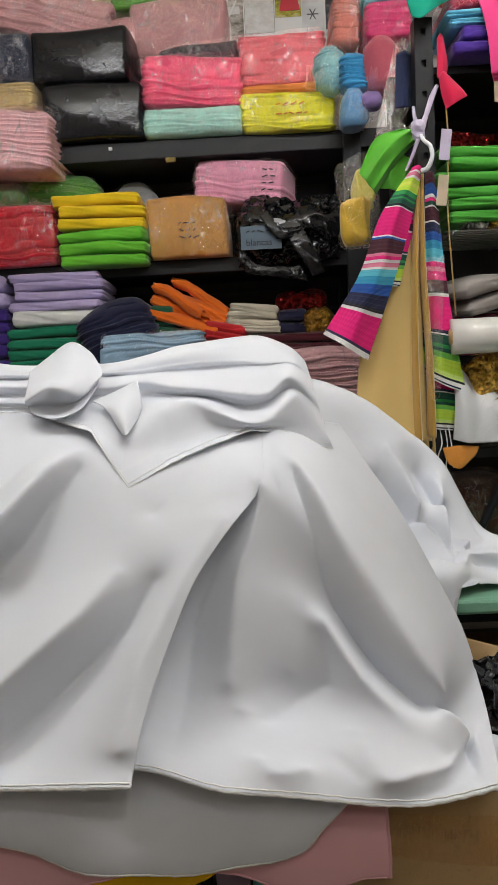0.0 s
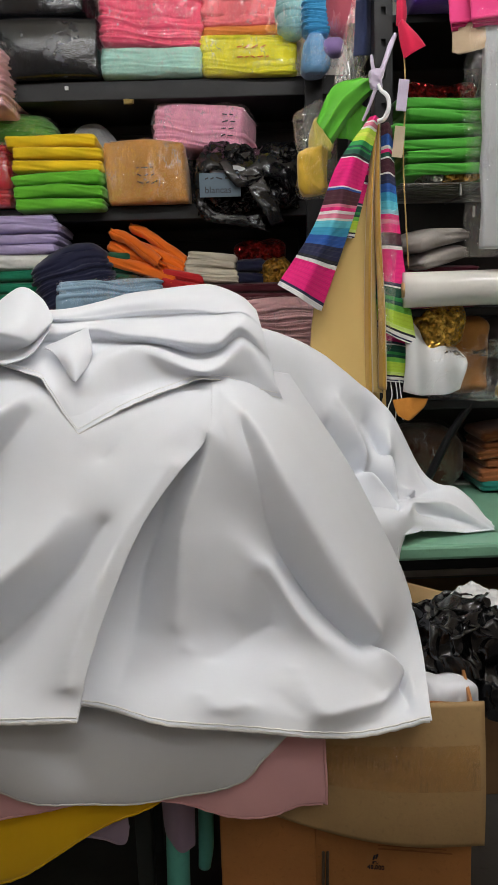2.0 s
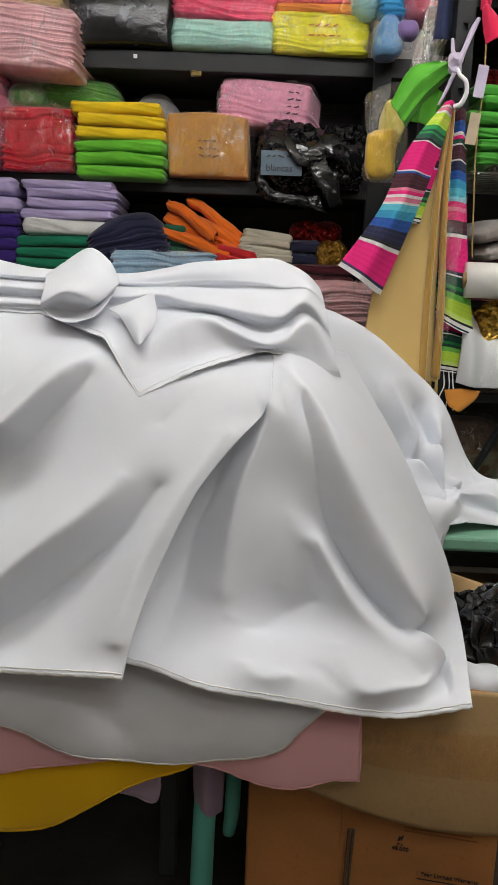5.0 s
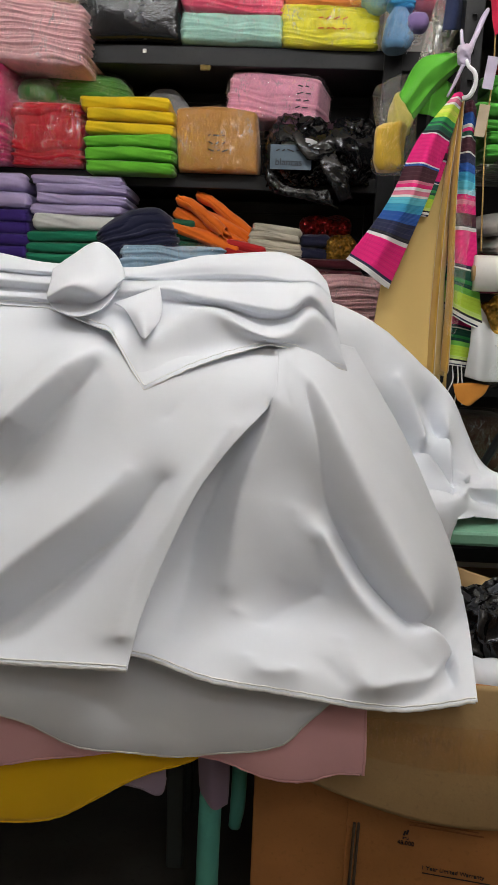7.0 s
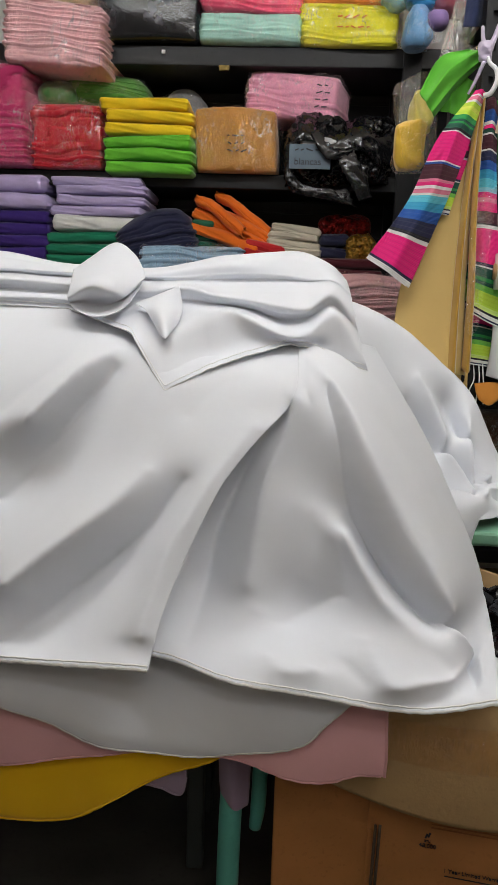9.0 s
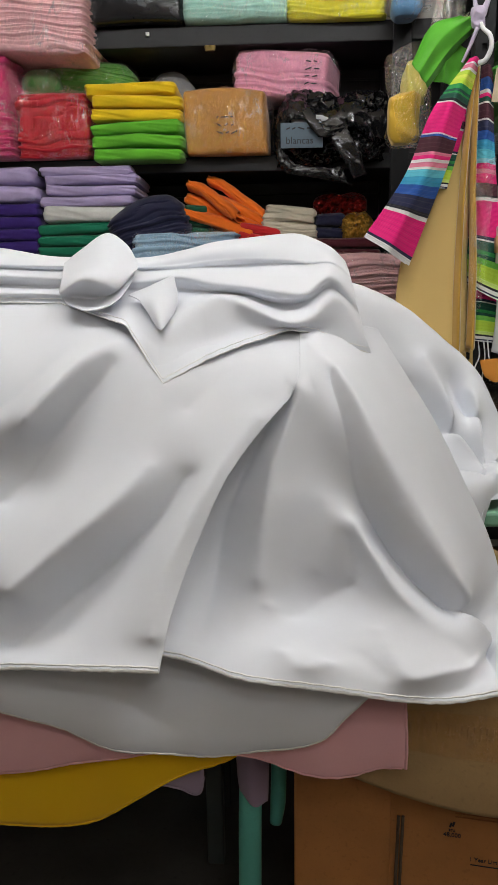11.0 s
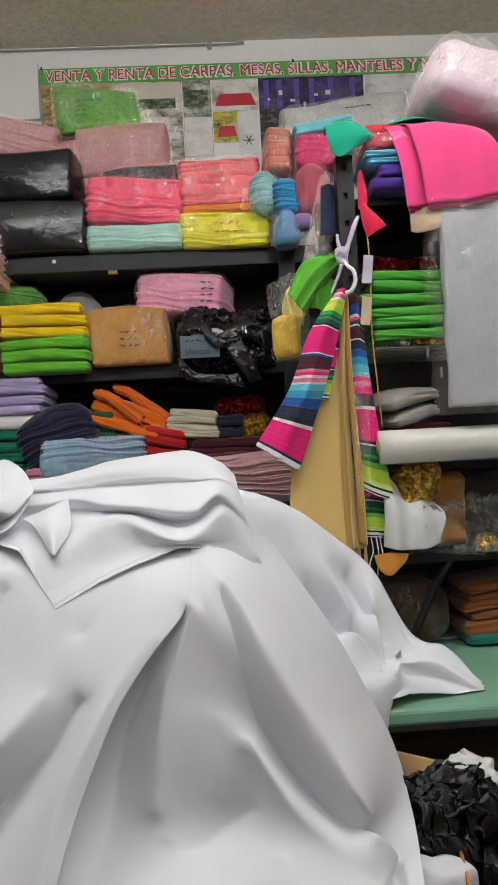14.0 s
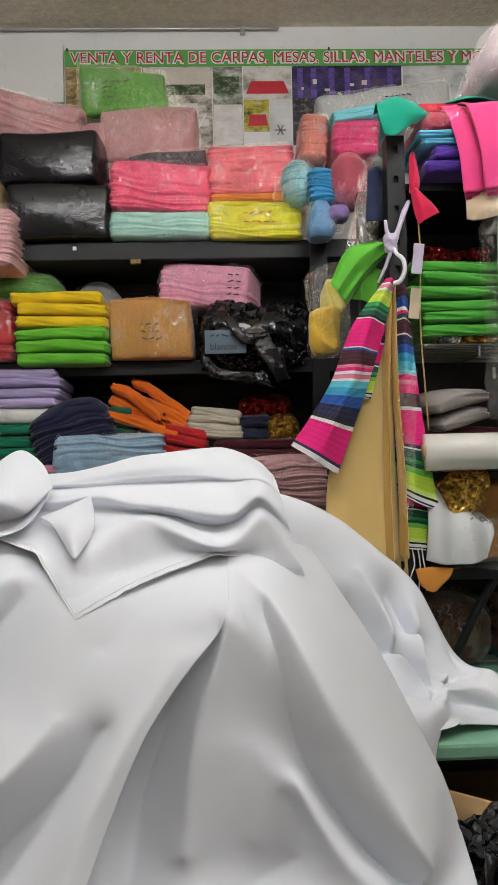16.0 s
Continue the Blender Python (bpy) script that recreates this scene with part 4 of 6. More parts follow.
under(mesh_soft("folded_cloth", cloth((0.50, 0.50, 0.51)), None, 0.19, 0.05, 0.055, 0.012, n=(24, 6, 10), amp=0.012, freq=26, seed=8), inside)
inside.children[0].matrix_world = pose(0.085, 2.885, 1.752, 0, 6, 0)
note = tagged(empty("paper_note", 0.03, 2.855, 1.70), "pale blue paper note with black handwriting", "note")
part("paper", box_bm(0.15, 0.002, 0.085, 0, (0, 0, 0.045)), plain("blue_paper", (0.085, 0.13, 0.175), 0.4), note)
bars(note, 0.11, 0.03, -0.003, 0.068, 1, 4)


def lettering(name, text, size, mat, parent, x, y, z, bold=0.0, extrude=0.0008, width=None, rx=90, split=False):
    """Letters of the built-in font as a flat mesh, from their left foot."""
    cu = bpy.data.curves.new(name, "FONT")
    cu.body, cu.size, cu.extrude, cu.offset, cu.space_character = text, size, extrude, bold, 1.0 + 24 * bold
    tmp = new(name + "_curve", cu)
    bpy.context.view_layer.update()
    me = bpy.data.meshes.new_from_object(tmp.evaluated_get(bpy.context.evaluated_depsgraph_get()))
    bpy.data.objects.remove(tmp)
    xs = [v.co.x for v in me.vertices]
    k = width / (max(xs) - min(xs)) if width else 1.0
    for v in me.vertices:
        v.co.x = (v.co.x - min(xs)) * k
    if split:
        group_of = list(range(len(me.vertices)))

        def root(i):
            while group_of[i] != i:
                group_of[i] = group_of[group_of[i]]
                i = group_of[i]
            return i

        for ed in me.edges:
            group_of[root(ed.vertices[0])] = root(ed.vertices[1])
        pieces = {}
        for p in me.polygons:
            pieces.setdefault(root(p.vertices[0]), []).append(tuple(p.vertices))
        for faces in pieces.values():
            used = sorted({i for f in faces for i in f})
            at = {v: k for k, v in enumerate(used)}
            one = obj("letter", mesh_from("letter", [me.vertices[i].co for i in used], [[at[i] for i in f] for f in faces], False), mat, parent)
            one.matrix_local = pose(x, y, z, rx)
        return None
    ob = obj(name, me, mat, parent)
    ob.matrix_local = pose(x, y, z, rx)
    return ob


lettering("lettering", "blancas", 0.034, INK, note, -0.055, -0.003, 0.016)
part("price_tag", box_bm(0.014, 0.004, 0.014, 0.001, (0.168, -0.205, 2.13)), plain("white_sticker", (0.8, 0.8, 0.78), 0.5), rack)

# ---- lower shelf ----
stack("emerald green cloth folded flat in a stack", EMER, -0.975, -0.650, SH3, 1.462, 5, seed=7, yf=2.93)
folded("white folded cloth in a stack", (0.72, 0.72, 0.70), -0.952, -0.575, 1.464, 1.522, seed=12, yf=2.92, plies=1)
stack("lavender cloth folded flat in a stack", LAV, -0.955, -0.590, 1.524, 1.672, 4, seed=9, yf=2.93)
stack("indigo cloth folded flat in a stack", INDIGO, -1.30, -0.965, SH3, 1.54, 6, seed=10, yf=2.93)
stack("lavender cloth folded flat in a stack", LAV, -1.30, -0.972, 1.542, 1.665, 2, seed=11, yf=2.93)
folded("rose pink cloth at the bottom of a stack", ROSE, -0.65, -0.56, SH3, 1.31, seed=14, yf=2.86, dep=0.2, plies=2)
bundle("navy blue cloths folded in a slumped heap", NAVY, -0.655, -0.355, SH3 + 0.055, 1.545, yf=2.88, dep=0.3, name="folded_cloth", seed=13, ply=0.034, ply_amp=0.012, wrap=0, r=0.05, ry=-17, sag=0.03, amp=0.010, group="folded cloths on the shelves")
folded("dark green cloth tucked behind navy ones", (0.01, 0.10, 0.05), -0.41, -0.315, 1.40, 1.525, seed=15, yf=2.95, plies=3)
bundle("pale blue cloth in a clear plastic bag", (0.28, 0.42, 0.55), -0.595, -0.205, SH3 + 0.02, 1.415, yf=2.86, dep=0.34, seed=36, ply=0.03, ply_amp=0.01)
def rolled(label, pts, radius, mat, turns=2, flat=0.62, group=""):
    """A cloth rolled up loosely: a flattened roll with the winding showing at its ends."""
    c = catmull(np.array(pts, float), 40)
    e = tagged(empty("rolled_cloth", *[float(k) for k in c[0]]), label, "cloth", group)
    t = np.gradient(c, axis=0)
    t /= np.linalg.norm(t, axis=1, keepdims=True)
    side = np.cross(t, [0, 0, 1.0])
    side /= np.linalg.norm(side, axis=1, keepdims=True)
    up = np.cross(side, t)
    a = np.linspace(0, turns * 2 * np.pi, 24 * turns)
    rr = radius * (0.22 + 0.78 * a / a[-1])
    s = np.linspace(0, 1, 40)[:, None]
    skew = radius * 0.5 * np.sin(a / 2.0)[None]
    lump = 1 + 0.10 * np.sin(s * 9 + a[None] * 0.7) + 0.05 * np.sin(s * 21 + 2 * a[None])
    g = c[:, None] + side[:, None] * (rr * np.cos(a))[None, :, None] * lump[..., None] + up[:, None] * (flat * rr * np.sin(a))[None, :, None] * lump[..., None]
    g = g + t[:, None] * (skew * np.where(s < 0.5, -1, 1) * np.abs(2 * s - 1) ** 3)[..., None]
    under(drape("winding", g, mat, thick=0.002), e)
    return e


ORANGE = cloth((0.80, 0.16, 0.008), 0.7, 0.2, 0.12)
rolled("orange cloth rolled loosely, lying aslant in a heap", [(-0.387, 2.980, 1.602), (-0.305, 2.960, 1.557), (-0.202, 2.920, 1.470)], 0.042, ORANGE, group="orange cloths")
rolled("orange cloth rolled loosely, lying aslant in a heap", [(-0.320, 3.060, 1.628), (-0.234, 3.040, 1.577), (-0.105, 2.990, 1.475)], 0.04, ORANGE, group="orange cloths")
for i in range(3):
    folded("orange cloth folded aslant under the rolls", (0.80, 0.16, 0.008), -0.45 + 0.03 * i, -0.14 + 0.03 * i, 1.435 + 0.030 * i, 1.475 + 0.030 * i, seed=20 + i, yf=2.93 + 0.02 * i, plies=1, ry=19 + 4 * i, dep=0.2, rz=-9, mat=ORANGE, amp=0.007, group="orange cloths")
folded("red cloth folded beside the blue bag", (0.55, 0.015, 0.02), -0.225, -0.05, 1.33, 1.445, seed=25, yf=2.90, plies=3, ry=10)
for i in range(4):
    folded("cream cloth folded in a small heap", (0.60, 0.55, 0.44), -0.135 + 0.01 * i, 0.085, 1.395 + 0.026 * i, 1.425 + 0.027 * i, seed=26 + i, yf=2.92, plies=1, ry=4, dep=0.2, group="cream cloths")
folded("maroon cloth folded flat on the shelf", (0.07, 0.006, 0.014), -0.03, 0.33, SH3 + 0.03, 1.385, seed=31, yf=2.88, plies=3)
folded("navy cloth folded small on maroon cloth", NAVY, 0.075, 0.19, 1.387, 1.475, seed=33, yf=2.93, plies=2)


def sequins(c, dark):
    m, nt, b = nodes_of("sequin_cloth")
    tc = nt.nodes.new("ShaderNodeTexCoord")
    vo = nt.nodes.new("ShaderNodeTexVoronoi")
    vo.inputs["Scale"].default_value = 170
    nt.links.new(tc.outputs["Object"], vo.inputs["Vector"])
    nt.links.new(mixed(nt, dark, c, ramp(nt, noise_node(nt, 60, 2), 0.35, 0.6)), b.inputs["Base Color"])
    b.inputs["Metallic"].default_value, b.inputs["Roughness"].default_value = 0.85, 0.28
    nm = nt.nodes.new("ShaderNodeNormalMap")
    nm.inputs["Strength"].default_value = 0.6
    nt.links.new(vo.outputs["Color"], nm.inputs["Color"])
    nt.links.new(nm.outputs[0], b.inputs["Normal"])
    return m


GOLD_SEQ, RED_SEQ, SILVER_SEQ = sequins((0.80, 0.46, 0.08), (0.42, 0.25, 0.05)), sequins((0.35, 0.02, 0.02), (0.05, 0.0, 0.0)), sequins((0.75, 0.75, 0.72), (0.15, 0.15, 0.15))
crumple("sequin_cloth", "dark red sequin cloth bunched up", "cloth", RED_SEQ, 0.18, 3.05, 1.475, 0.19, 0.2, 0.085, 6, 0.014, 24, 0.035)
crumple("sequin_cloth", "gold sequin cloth bunched on the shelf", "cloth", GOLD_SEQ, 0.24, 2.98, 1.36, 0.125, 0.14, 0.13, 7, 0.014, 24, 0.05)
bundle("pale pink ruffled cloth in plastic", BABY, 0.02, 0.36, 1.145, 1.315, yf=2.62, dep=0.26, seed=38, ply=0.02, ply_amp=0.012, wrap=0.7, amp=0.01)
shelf_box = tagged(empty("wooden_stool", 0.19, 2.75, 0), "dark stool that carries a pink bundle", "stool")
part("seat", box_bm(0.36, 0.28, 0.03, 0.004, (0, 0, 1.128)), BLACK, shelf_box)
for sx in (-0.15, 0.15):
    for sy in (-0.11, 0.11):
        part("leg", box_bm(0.03, 0.03, 1.113, 0.003, (sx, sy, 0.5565)), BLACK, shelf_box)
ribbon = crumple("gold_ribbon", "scrap of gold lace ribbon hanging under the shelf", "ribbon", cloth((0.28, 0.20, 0.06)), -0.30, 2.985, 2.066, 0.036, 0.015, 0.020, 12, 0.008, 60, 0.006, n=(14, 4, 8))

# ---- banner and wall fittings ----


def photo(name, cols, scale=9, seed=0):
    """A printed photograph seen from afar: blotches of a few colours."""
    m, nt, b = nodes_of(name)
    tc = nt.nodes.new("ShaderNodeTexCoord")
    mp = nt.nodes.new("ShaderNodeMapping")
    mp.inputs["Location"].default_value = (seed * 3.1, 0, seed * 1.7)
    nt.links.new(tc.outputs["Object"], mp.inputs[0])
    mp.inputs["Scale"].default_value = (1.0, 1.0, 1.7)
    nz = noise_node(nt, scale, 6, mp.outputs[0], 0.7)
    r = nt.nodes.new("ShaderNodeValToRGB")
    els = r.color_ramp.elements
    while len(els) < len(cols):
        els.new(0.5)
    for i, c in enumerate(cols):
        els[i].position = 0.36 + 0.28 * i / (len(cols) - 1)
        els[i].color = (*c, 1)
    nt.links.new(nz, r.inputs[0])
    nt.links.new(r.outputs[0], b.inputs["Base Color"])
    b.inputs["Roughness"].default_value = 0.4
    return m


ban = tagged(empty("shop_banner", 0.3, 3.44, 2.66), "vinyl shop banner with green title strip and party photos", "banner")


def panel(name, x0, x1, z0, z1, mat, lift=0.0, label=""):
    ob = part(name, box_bm(x1 - x0, 0.002, z1 - z0, 0, (0, 0, 0)), mat, ban, label)
    ob.location = ((x0 + x1) / 2 - 0.3, 0.01 - lift, (z0 + z1) / 2 - 2.66)
    return ob


WHITE_V, GREEN_V, RED_V = plain("white_vinyl", (0.72, 0.72, 0.70), 0.4, var=0.04), plain("green_vinyl", (0.10, 0.36, 0.07), 0.4, var=0.06), plain("red_vinyl", (0.50, 0.015, 0.03), 0.4)
panel("sheet", -0.642, 1.45, 2.40, 3.128, WHITE_V)
panel("title_strip", -0.642, 1.45, 3.052, 3.126, GREEN_V, 0.004)
panel("photo", -0.640, -0.310, 2.60, 3.050, photo("photo_wood_chairs", [(0.05, 0.03, 0.01), (0.33, 0.22, 0.08), (0.60, 0.52, 0.36)], 16, 1), 0.004)
panel("photo", -0.305, 0.000, 2.60, 3.050, photo("photo_tent_tables", [(0.08, 0.09, 0.05), (0.33, 0.28, 0.24), (0.58, 0.53, 0.48), (0.72, 0.69, 0.65)], 13, 2), 0.004)
panel("photo", 0.004, 0.134, 2.70, 3.050, photo("photo_trees", [(0.02, 0.05, 0.02), (0.25, 0.27, 0.22), (0.6, 0.6, 0.58)], 14, 3), 0.004)
panel("photo", 0.138, 0.350, 2.905, 3.050, photo("photo_tent", [(0.25, 0.22, 0.2), (0.6, 0.57, 0.52), (0.7, 0.68, 0.64)], 8, 4), 0.004)
panel("photo", 0.138, 0.250, 2.76, 2.902, photo("photo_table_row", [(0.02, 0.02, 0.02), (0.45, 0.40, 0.02), (0.5, 0.48, 0.45)], 12, 5), 0.004)
panel("photo", 0.252, 0.345, 2.70, 2.902, photo("photo_white_chair", [(0.5, 0.5, 0.5), (0.62, 0.62, 0.61), (0.70, 0.70, 0.69)], 5, 6), 0.004)
panel("photo", 0.354, 0.842, 2.70, 3.050, photo("photo_night_hall", [(0.006, 0.004, 0.015), (0.015, 0.010, 0.06), (0.05, 0.03, 0.14), (0.10, 0.08, 0.09)], 7, 7), 0.004)
panel("photo", 0.850, 1.40, 2.70, 3.050, photo("photo_glasses", [(0.35, 0.36, 0.36), (0.60, 0.60, 0.60), (0.72, 0.72, 0.70)], 7, 8), 0.004)
# what the photographs show: canopy, shrubs, laid tables, a purple hall with a dark floor
CANOPY, SHRUB, LINEN = photo("photo_canopy", [(0.50, 0.45, 0.38), (0.64, 0.58, 0.50)], 4, 11), photo("photo_shrub", [(0.01, 0.03, 0.012), (0.05, 0.09, 0.03), (0.30, 0.30, 0.24)], 26, 12), photo("photo_linen", [(0.55, 0.52, 0.49), (0.74, 0.73, 0.71)], 18, 13)
VIOLET, NIGHT = photo("photo_violet", [(0.04, 0.02, 0.16), (0.16, 0.09, 0.42)], 20, 14), photo("photo_floor", [(0.004, 0.004, 0.006), (0.02, 0.015, 0.02), (0.16, 0.13, 0.13)], 30, 15)
panel("photo_canopy", -0.300, -0.006, 2.972, 3.046, CANOPY, 0.006)
panel("photo_shrubs", -0.200, -0.030, 2.925, 2.970, SHRUB, 0.006)
panel("photo_shrubs", 0.010, 0.120, 2.930, 3.005, SHRUB, 0.006)
panel("photo_linen", 0.006, 0.132, 2.700, 2.880, LINEN, 0.006)
for x, z, w in ((-0.24, 2.885, 0.10), (-0.12, 2.87, 0.11), (-0.20, 2.82, 0.12), (-0.06, 2.80, 0.09)):
    panel("photo_linen", x - w / 2, x + w / 2, z - 0.016, z + 0.016, LINEN, 0.006)
panel("photo_floor", 0.356, 0.840, 2.702, 2.905, NIGHT, 0.006)
for x in (0.39, 0.45, 0.53, 0.60, 0.69, 0.79):
    panel("photo_violet", x - 0.012, x + 0.012, 2.905, 3.04, VIOLET, 0.006)
# red round tables, chairs and lights pictured on the banner
for x, z, w, hh in ((0.245, 2.955, 0.19, 0.055), (0.20, 2.81, 0.09, 0.05)):
    bm = bmesh.new()
    bmesh.ops.create_cone(bm, cap_ends=True, segments=24, radius1=w / 2, radius2=w * 0.38, depth=hh, matrix=Matrix.Diagonal((1, 0.01, 1, 1)))
    ob = part("pictured_table", bm, RED_V, ban)
    ob.location = (x - 0.3, 0.003, z - 2.66)
DARKP = plain("dark_print", (0.05, 0.05, 0.05), 0.5)
for i in range(7):
    ob = part("pictured_chair", box_bm(0.006, 0.002, 0.09, 0, m=Matrix.Rotation(0.5, 4, "Y")), WHITE_V, ban)
    ob.location = (-0.05 - 0.032 * i - 0.3 + 0.0, 0.003, 2.80 - 2.66 + 0.015 * math.sin(i * 2))
for a in range(3):
    ob = part("pictured_chair", box_bm(0.05, 0.002, 0.004, 0, m=Matrix.Rotation(a * 1.05, 4, "Y")), DARKP, ban)
    ob.location = (0.298 - 0.3, 0.003, 2.765 - 2.66)
for i in range(8):
    ob = part("pictured_light", box_bm(0.012 + 0.006 * (i % 3), 0.002, 0.012 + 0.01 * (i % 2), 0.001), plain("pale_print", (0.62, 0.58, 0.5), 0.5) if i == 0 else bpy.data.materials["pale_print"], ban)
    ob.location = (0.40 + 0.055 * i - 0.3, 0.003, 2.95 + 0.03 * math.sin(i * 1.7) - 2.66)
TITLE = "VENTA Y RENTA DE CARPAS, MESAS, SILLAS, MANTELES Y MO\u00d1"
lettering("title_outline", TITLE, 0.068, WHITE_V, ban, -0.622 - 0.3, 0.0042, 3.067 - 2.66, 0.0052, 0.0003, 1.889)
lettering("title_lettering", TITLE, 0.068, RED_V, ban, -0.617 - 0.3, 0.0020, 3.067 - 2.66, 0.0, 0.0004, 1.879, split=True)
for x in (-0.63, 0.52, 1.42):
    ob = part("nail", box_bm(0.008, 0.01, 0.012, 0.002), INK, ban)
    ob.location = (x - 0.3, 0.0, 3.125 - 2.66)

pipe = tagged(empty("conduit_pipe", -0.3, 3.43, 3.2), "thin metal conduit along the wall under the ceiling", "pipe")
under(cord("tube", [(-2.4, 3.45, 3.222), (-1.0, 3.45, 3.222), (0.0, 3.45, 3.222), (0.30, 3.45, 3.222)], 0.007, METAL, None, n=12, sides=10), pipe)
part("clip", box_bm(0.02, 0.016, 0.036, 0.003, (0.44, 0.02, 0.012)), METAL, pipe)
slab("trim", -2.5, -0.65, 3.45, 3.47, 2.9, 3.155, WALL, "low plaster ledge on the back wall", "trim")

# ---- rack on the green table ----
rk = tagged(empty("slotted_rack", 0.9, 2.15, 0.75), "black slotted-angle rack standing on the green table", "rack")


def slotted_post(x, y, z0, z1):
    """An angle post with a row of real slots in its front leg."""
    zs, hole = [z0], 0.018
    z = z1 - 0.035
    slots = []
    while z > z0 + 0.05:
        slots.append(z)
        z -= 0.075
    bm = bmesh.new()
    for xa, xb in ((x, x + 0.016), (x + 0.028, x + 0.045)):
        box_bm(xb - xa, 0.004, z1 - z0, 0, ((xa + xb) / 2, y, (z0 + z1) / 2), bm)
    edge = z1
    for s in slots + [z0]:
        lo = s + hole / 2 if s != z0 else z0
        box_bm(0.0125, 0.004, edge - lo, 0, (x + 0.022, y, (edge + lo) / 2), bm)
        edge = s - hole / 2
    box_bm(0.03, 0.002, z1 - z0, 0, (x + 0.022, y + 0.012, (z0 + z1) / 2), bm)
    box_bm(0.004, 0.045, z1 - z0, 0, (x + 0.002, y + 0.024, (z0 + z1) / 2), bm)
    bmesh.ops.transform(bm, matrix=Matrix.Translation((-0.9, -2.15, -0.75)), verts=bm.verts)
    return part("post", bm, BLACK, rk)


slotted_post(0.434, 1.95, 0.75, 2.118)
slotted_post(0.434, 2.36, 0.75, 2.118)
slotted_post(1.36, 1.95, 0.75, 2.118)
slotted_post(1.36, 2.36, 0.75, 2.118)
for z, hh in ((2.005, 0.02), (1.79, 0.012), (1.275, 0.02), (1.03, 0.025)):
    part("shelf", box_bm(0.9, 0.40, hh, 0.002, (0.02, 0.02, z - hh / 2 - 0.75)), BLACK, rk)
for i in range(12):
    under(cord("wire", [(0.5, 1.955 + 0.033 * i, 1.594), (0.8, 1.955 + 0.033 * i, 1.592), (1.35, 1.955 + 0.033 * i, 1.594)], 0.0022, METAL, None, n=8), rk)
for x in (0.52, 0.72, 0.92, 1.2):
    under(cord("wire", [(x, 1.95, 1.590), (x, 2.1, 1.590), (x, 2.34, 1.590)], 0.003, METAL, None, n=8), rk)
for x in (0.655, 0.69):
    part("hook", box_bm(0.006, 0.006, 0.028, 0.001, (x - 0.9, -0.2, 1.575 - 0.75 if x < 0.67 else 1.52 - 0.75)), METAL, rk)
under(cord("brace", [(0.70, 1.98, 1.02), (0.64, 1.99, 0.92), (0.575, 2.0, 0.78)], 0.012, BLACK, None, n=8, sides=4), rk)
part("back_panel", box_bm(0.93, 0.008, 1.25, 0, (0.02, 0.225, 0.63)), BLACK_BACK, rk)
# top of the rack
stack("indigo cloth folded on the rack", (0.06, 0.02, 0.25), 0.527, 0.70, 2.006, 2.07, 2, seed=41, yf=1.90, dep=0.2, group="cloths on the rack")
stack("sky blue cloth folded on the rack", (0.12, 0.42, 0.60), 0.515, 0.70, 2.072, 2.108, 2, seed=42, yf=1.90, dep=0.2, group="cloths on the rack")
bundle("crimson cloth roll in clear plastic", (0.35, 0.02, 0.05), 0.505, 0.64, 2.11, 2.165, yf=1.90, dep=0.2, seed=43, ply=0, r=0.025, group="cloths on the rack")
HOTC = cloth((0.70, 0.045, 0.20), 0.7, 0.3, 0.1)
hp = tagged(empty("pink_tablecloth", 0.68, 1.85, 1.95), "hot pink tablecloth folded over the rack's top shelf", "tablecloth")
for k, (xa, xb, dy) in enumerate(((0.60, 0.68, 0.03), (0.645, 0.835, 0.0))):
    rows = [
        [(xa - 0.02, 2.15, 2.165), ((xa + xb) / 2, 2.15, 2.175), (xb, 2.15, 2.15)],
        [(xa - 0.04, 1.98, 2.185), ((xa + xb) / 2 - 0.02, 1.97, 2.185), (xb - 0.03, 1.96, 2.165)],
        [(xa - 0.03, 1.88 + dy, 2.165), ((xa + xb) / 2, 1.875 + dy, 2.16), (xb - 0.01, 1.88 + dy, 2.14)],
        [(xa - 0.01, 1.845 + dy, 2.06), ((xa + xb) / 2 + 0.005, 1.84 + dy, 2.06), (xb + 0.02, 1.85 + dy, 2.07)],
        [(xa + 0.0, 1.84 + dy, 1.945), ((xa + xb) / 2 + 0.02, 1.835 + dy, 1.952), (xb + 0.035, 1.845 + dy, 1.975)],
    ]
    for j in range(3):
        g = patch(rows, 40, 60) + np.array([0.004 * j, 0.007 * j, -0.006 * j])
        g[..., 1] += 0.004 * np.sin(g[..., 0] * 60 + k)
        under(drape("layer", g, HOTC, thick=0.003), hp)
red_edge = crumple("red_cloth", "red cloth folded inside the pink tablecloth", "cloth", cloth((0.55, 0.02, 0.04)), 0.57, 1.98, 2.166, 0.12, 0.1, 0.03, 3, 0.004, 20, 0.014)
TEALC = cloth((0.0, 0.30, 0.19), 0.75, 0.2, 0.1)
tl = tagged(empty("teal_cloth", 0.46, 1.9, 2.1), "emerald teal cloth draped over the rack post", "cloth")
rows = [
    [(0.41, 1.98, 2.185), (0.46, 1.98, 2.205), (0.52, 1.98, 2.185), (0.56, 2.0, 2.17)],
    [(0.405, 1.92, 2.185), (0.455, 1.92, 2.202), (0.51, 1.92, 2.18), (0.55, 1.95, 2.165)],
    [(0.405, 1.89, 2.14), (0.455, 1.885, 2.15), (0.50, 1.89, 2.15), (0.54, 1.92, 2.155)],
    [(0.418, 1.895, 2.10), (0.44, 1.885, 2.092), (0.475, 1.89, 2.115), (0.53, 1.92, 2.15)],
]
g = patch(rows, 50, 50)
under(drape("sheet", g, TEALC), tl)
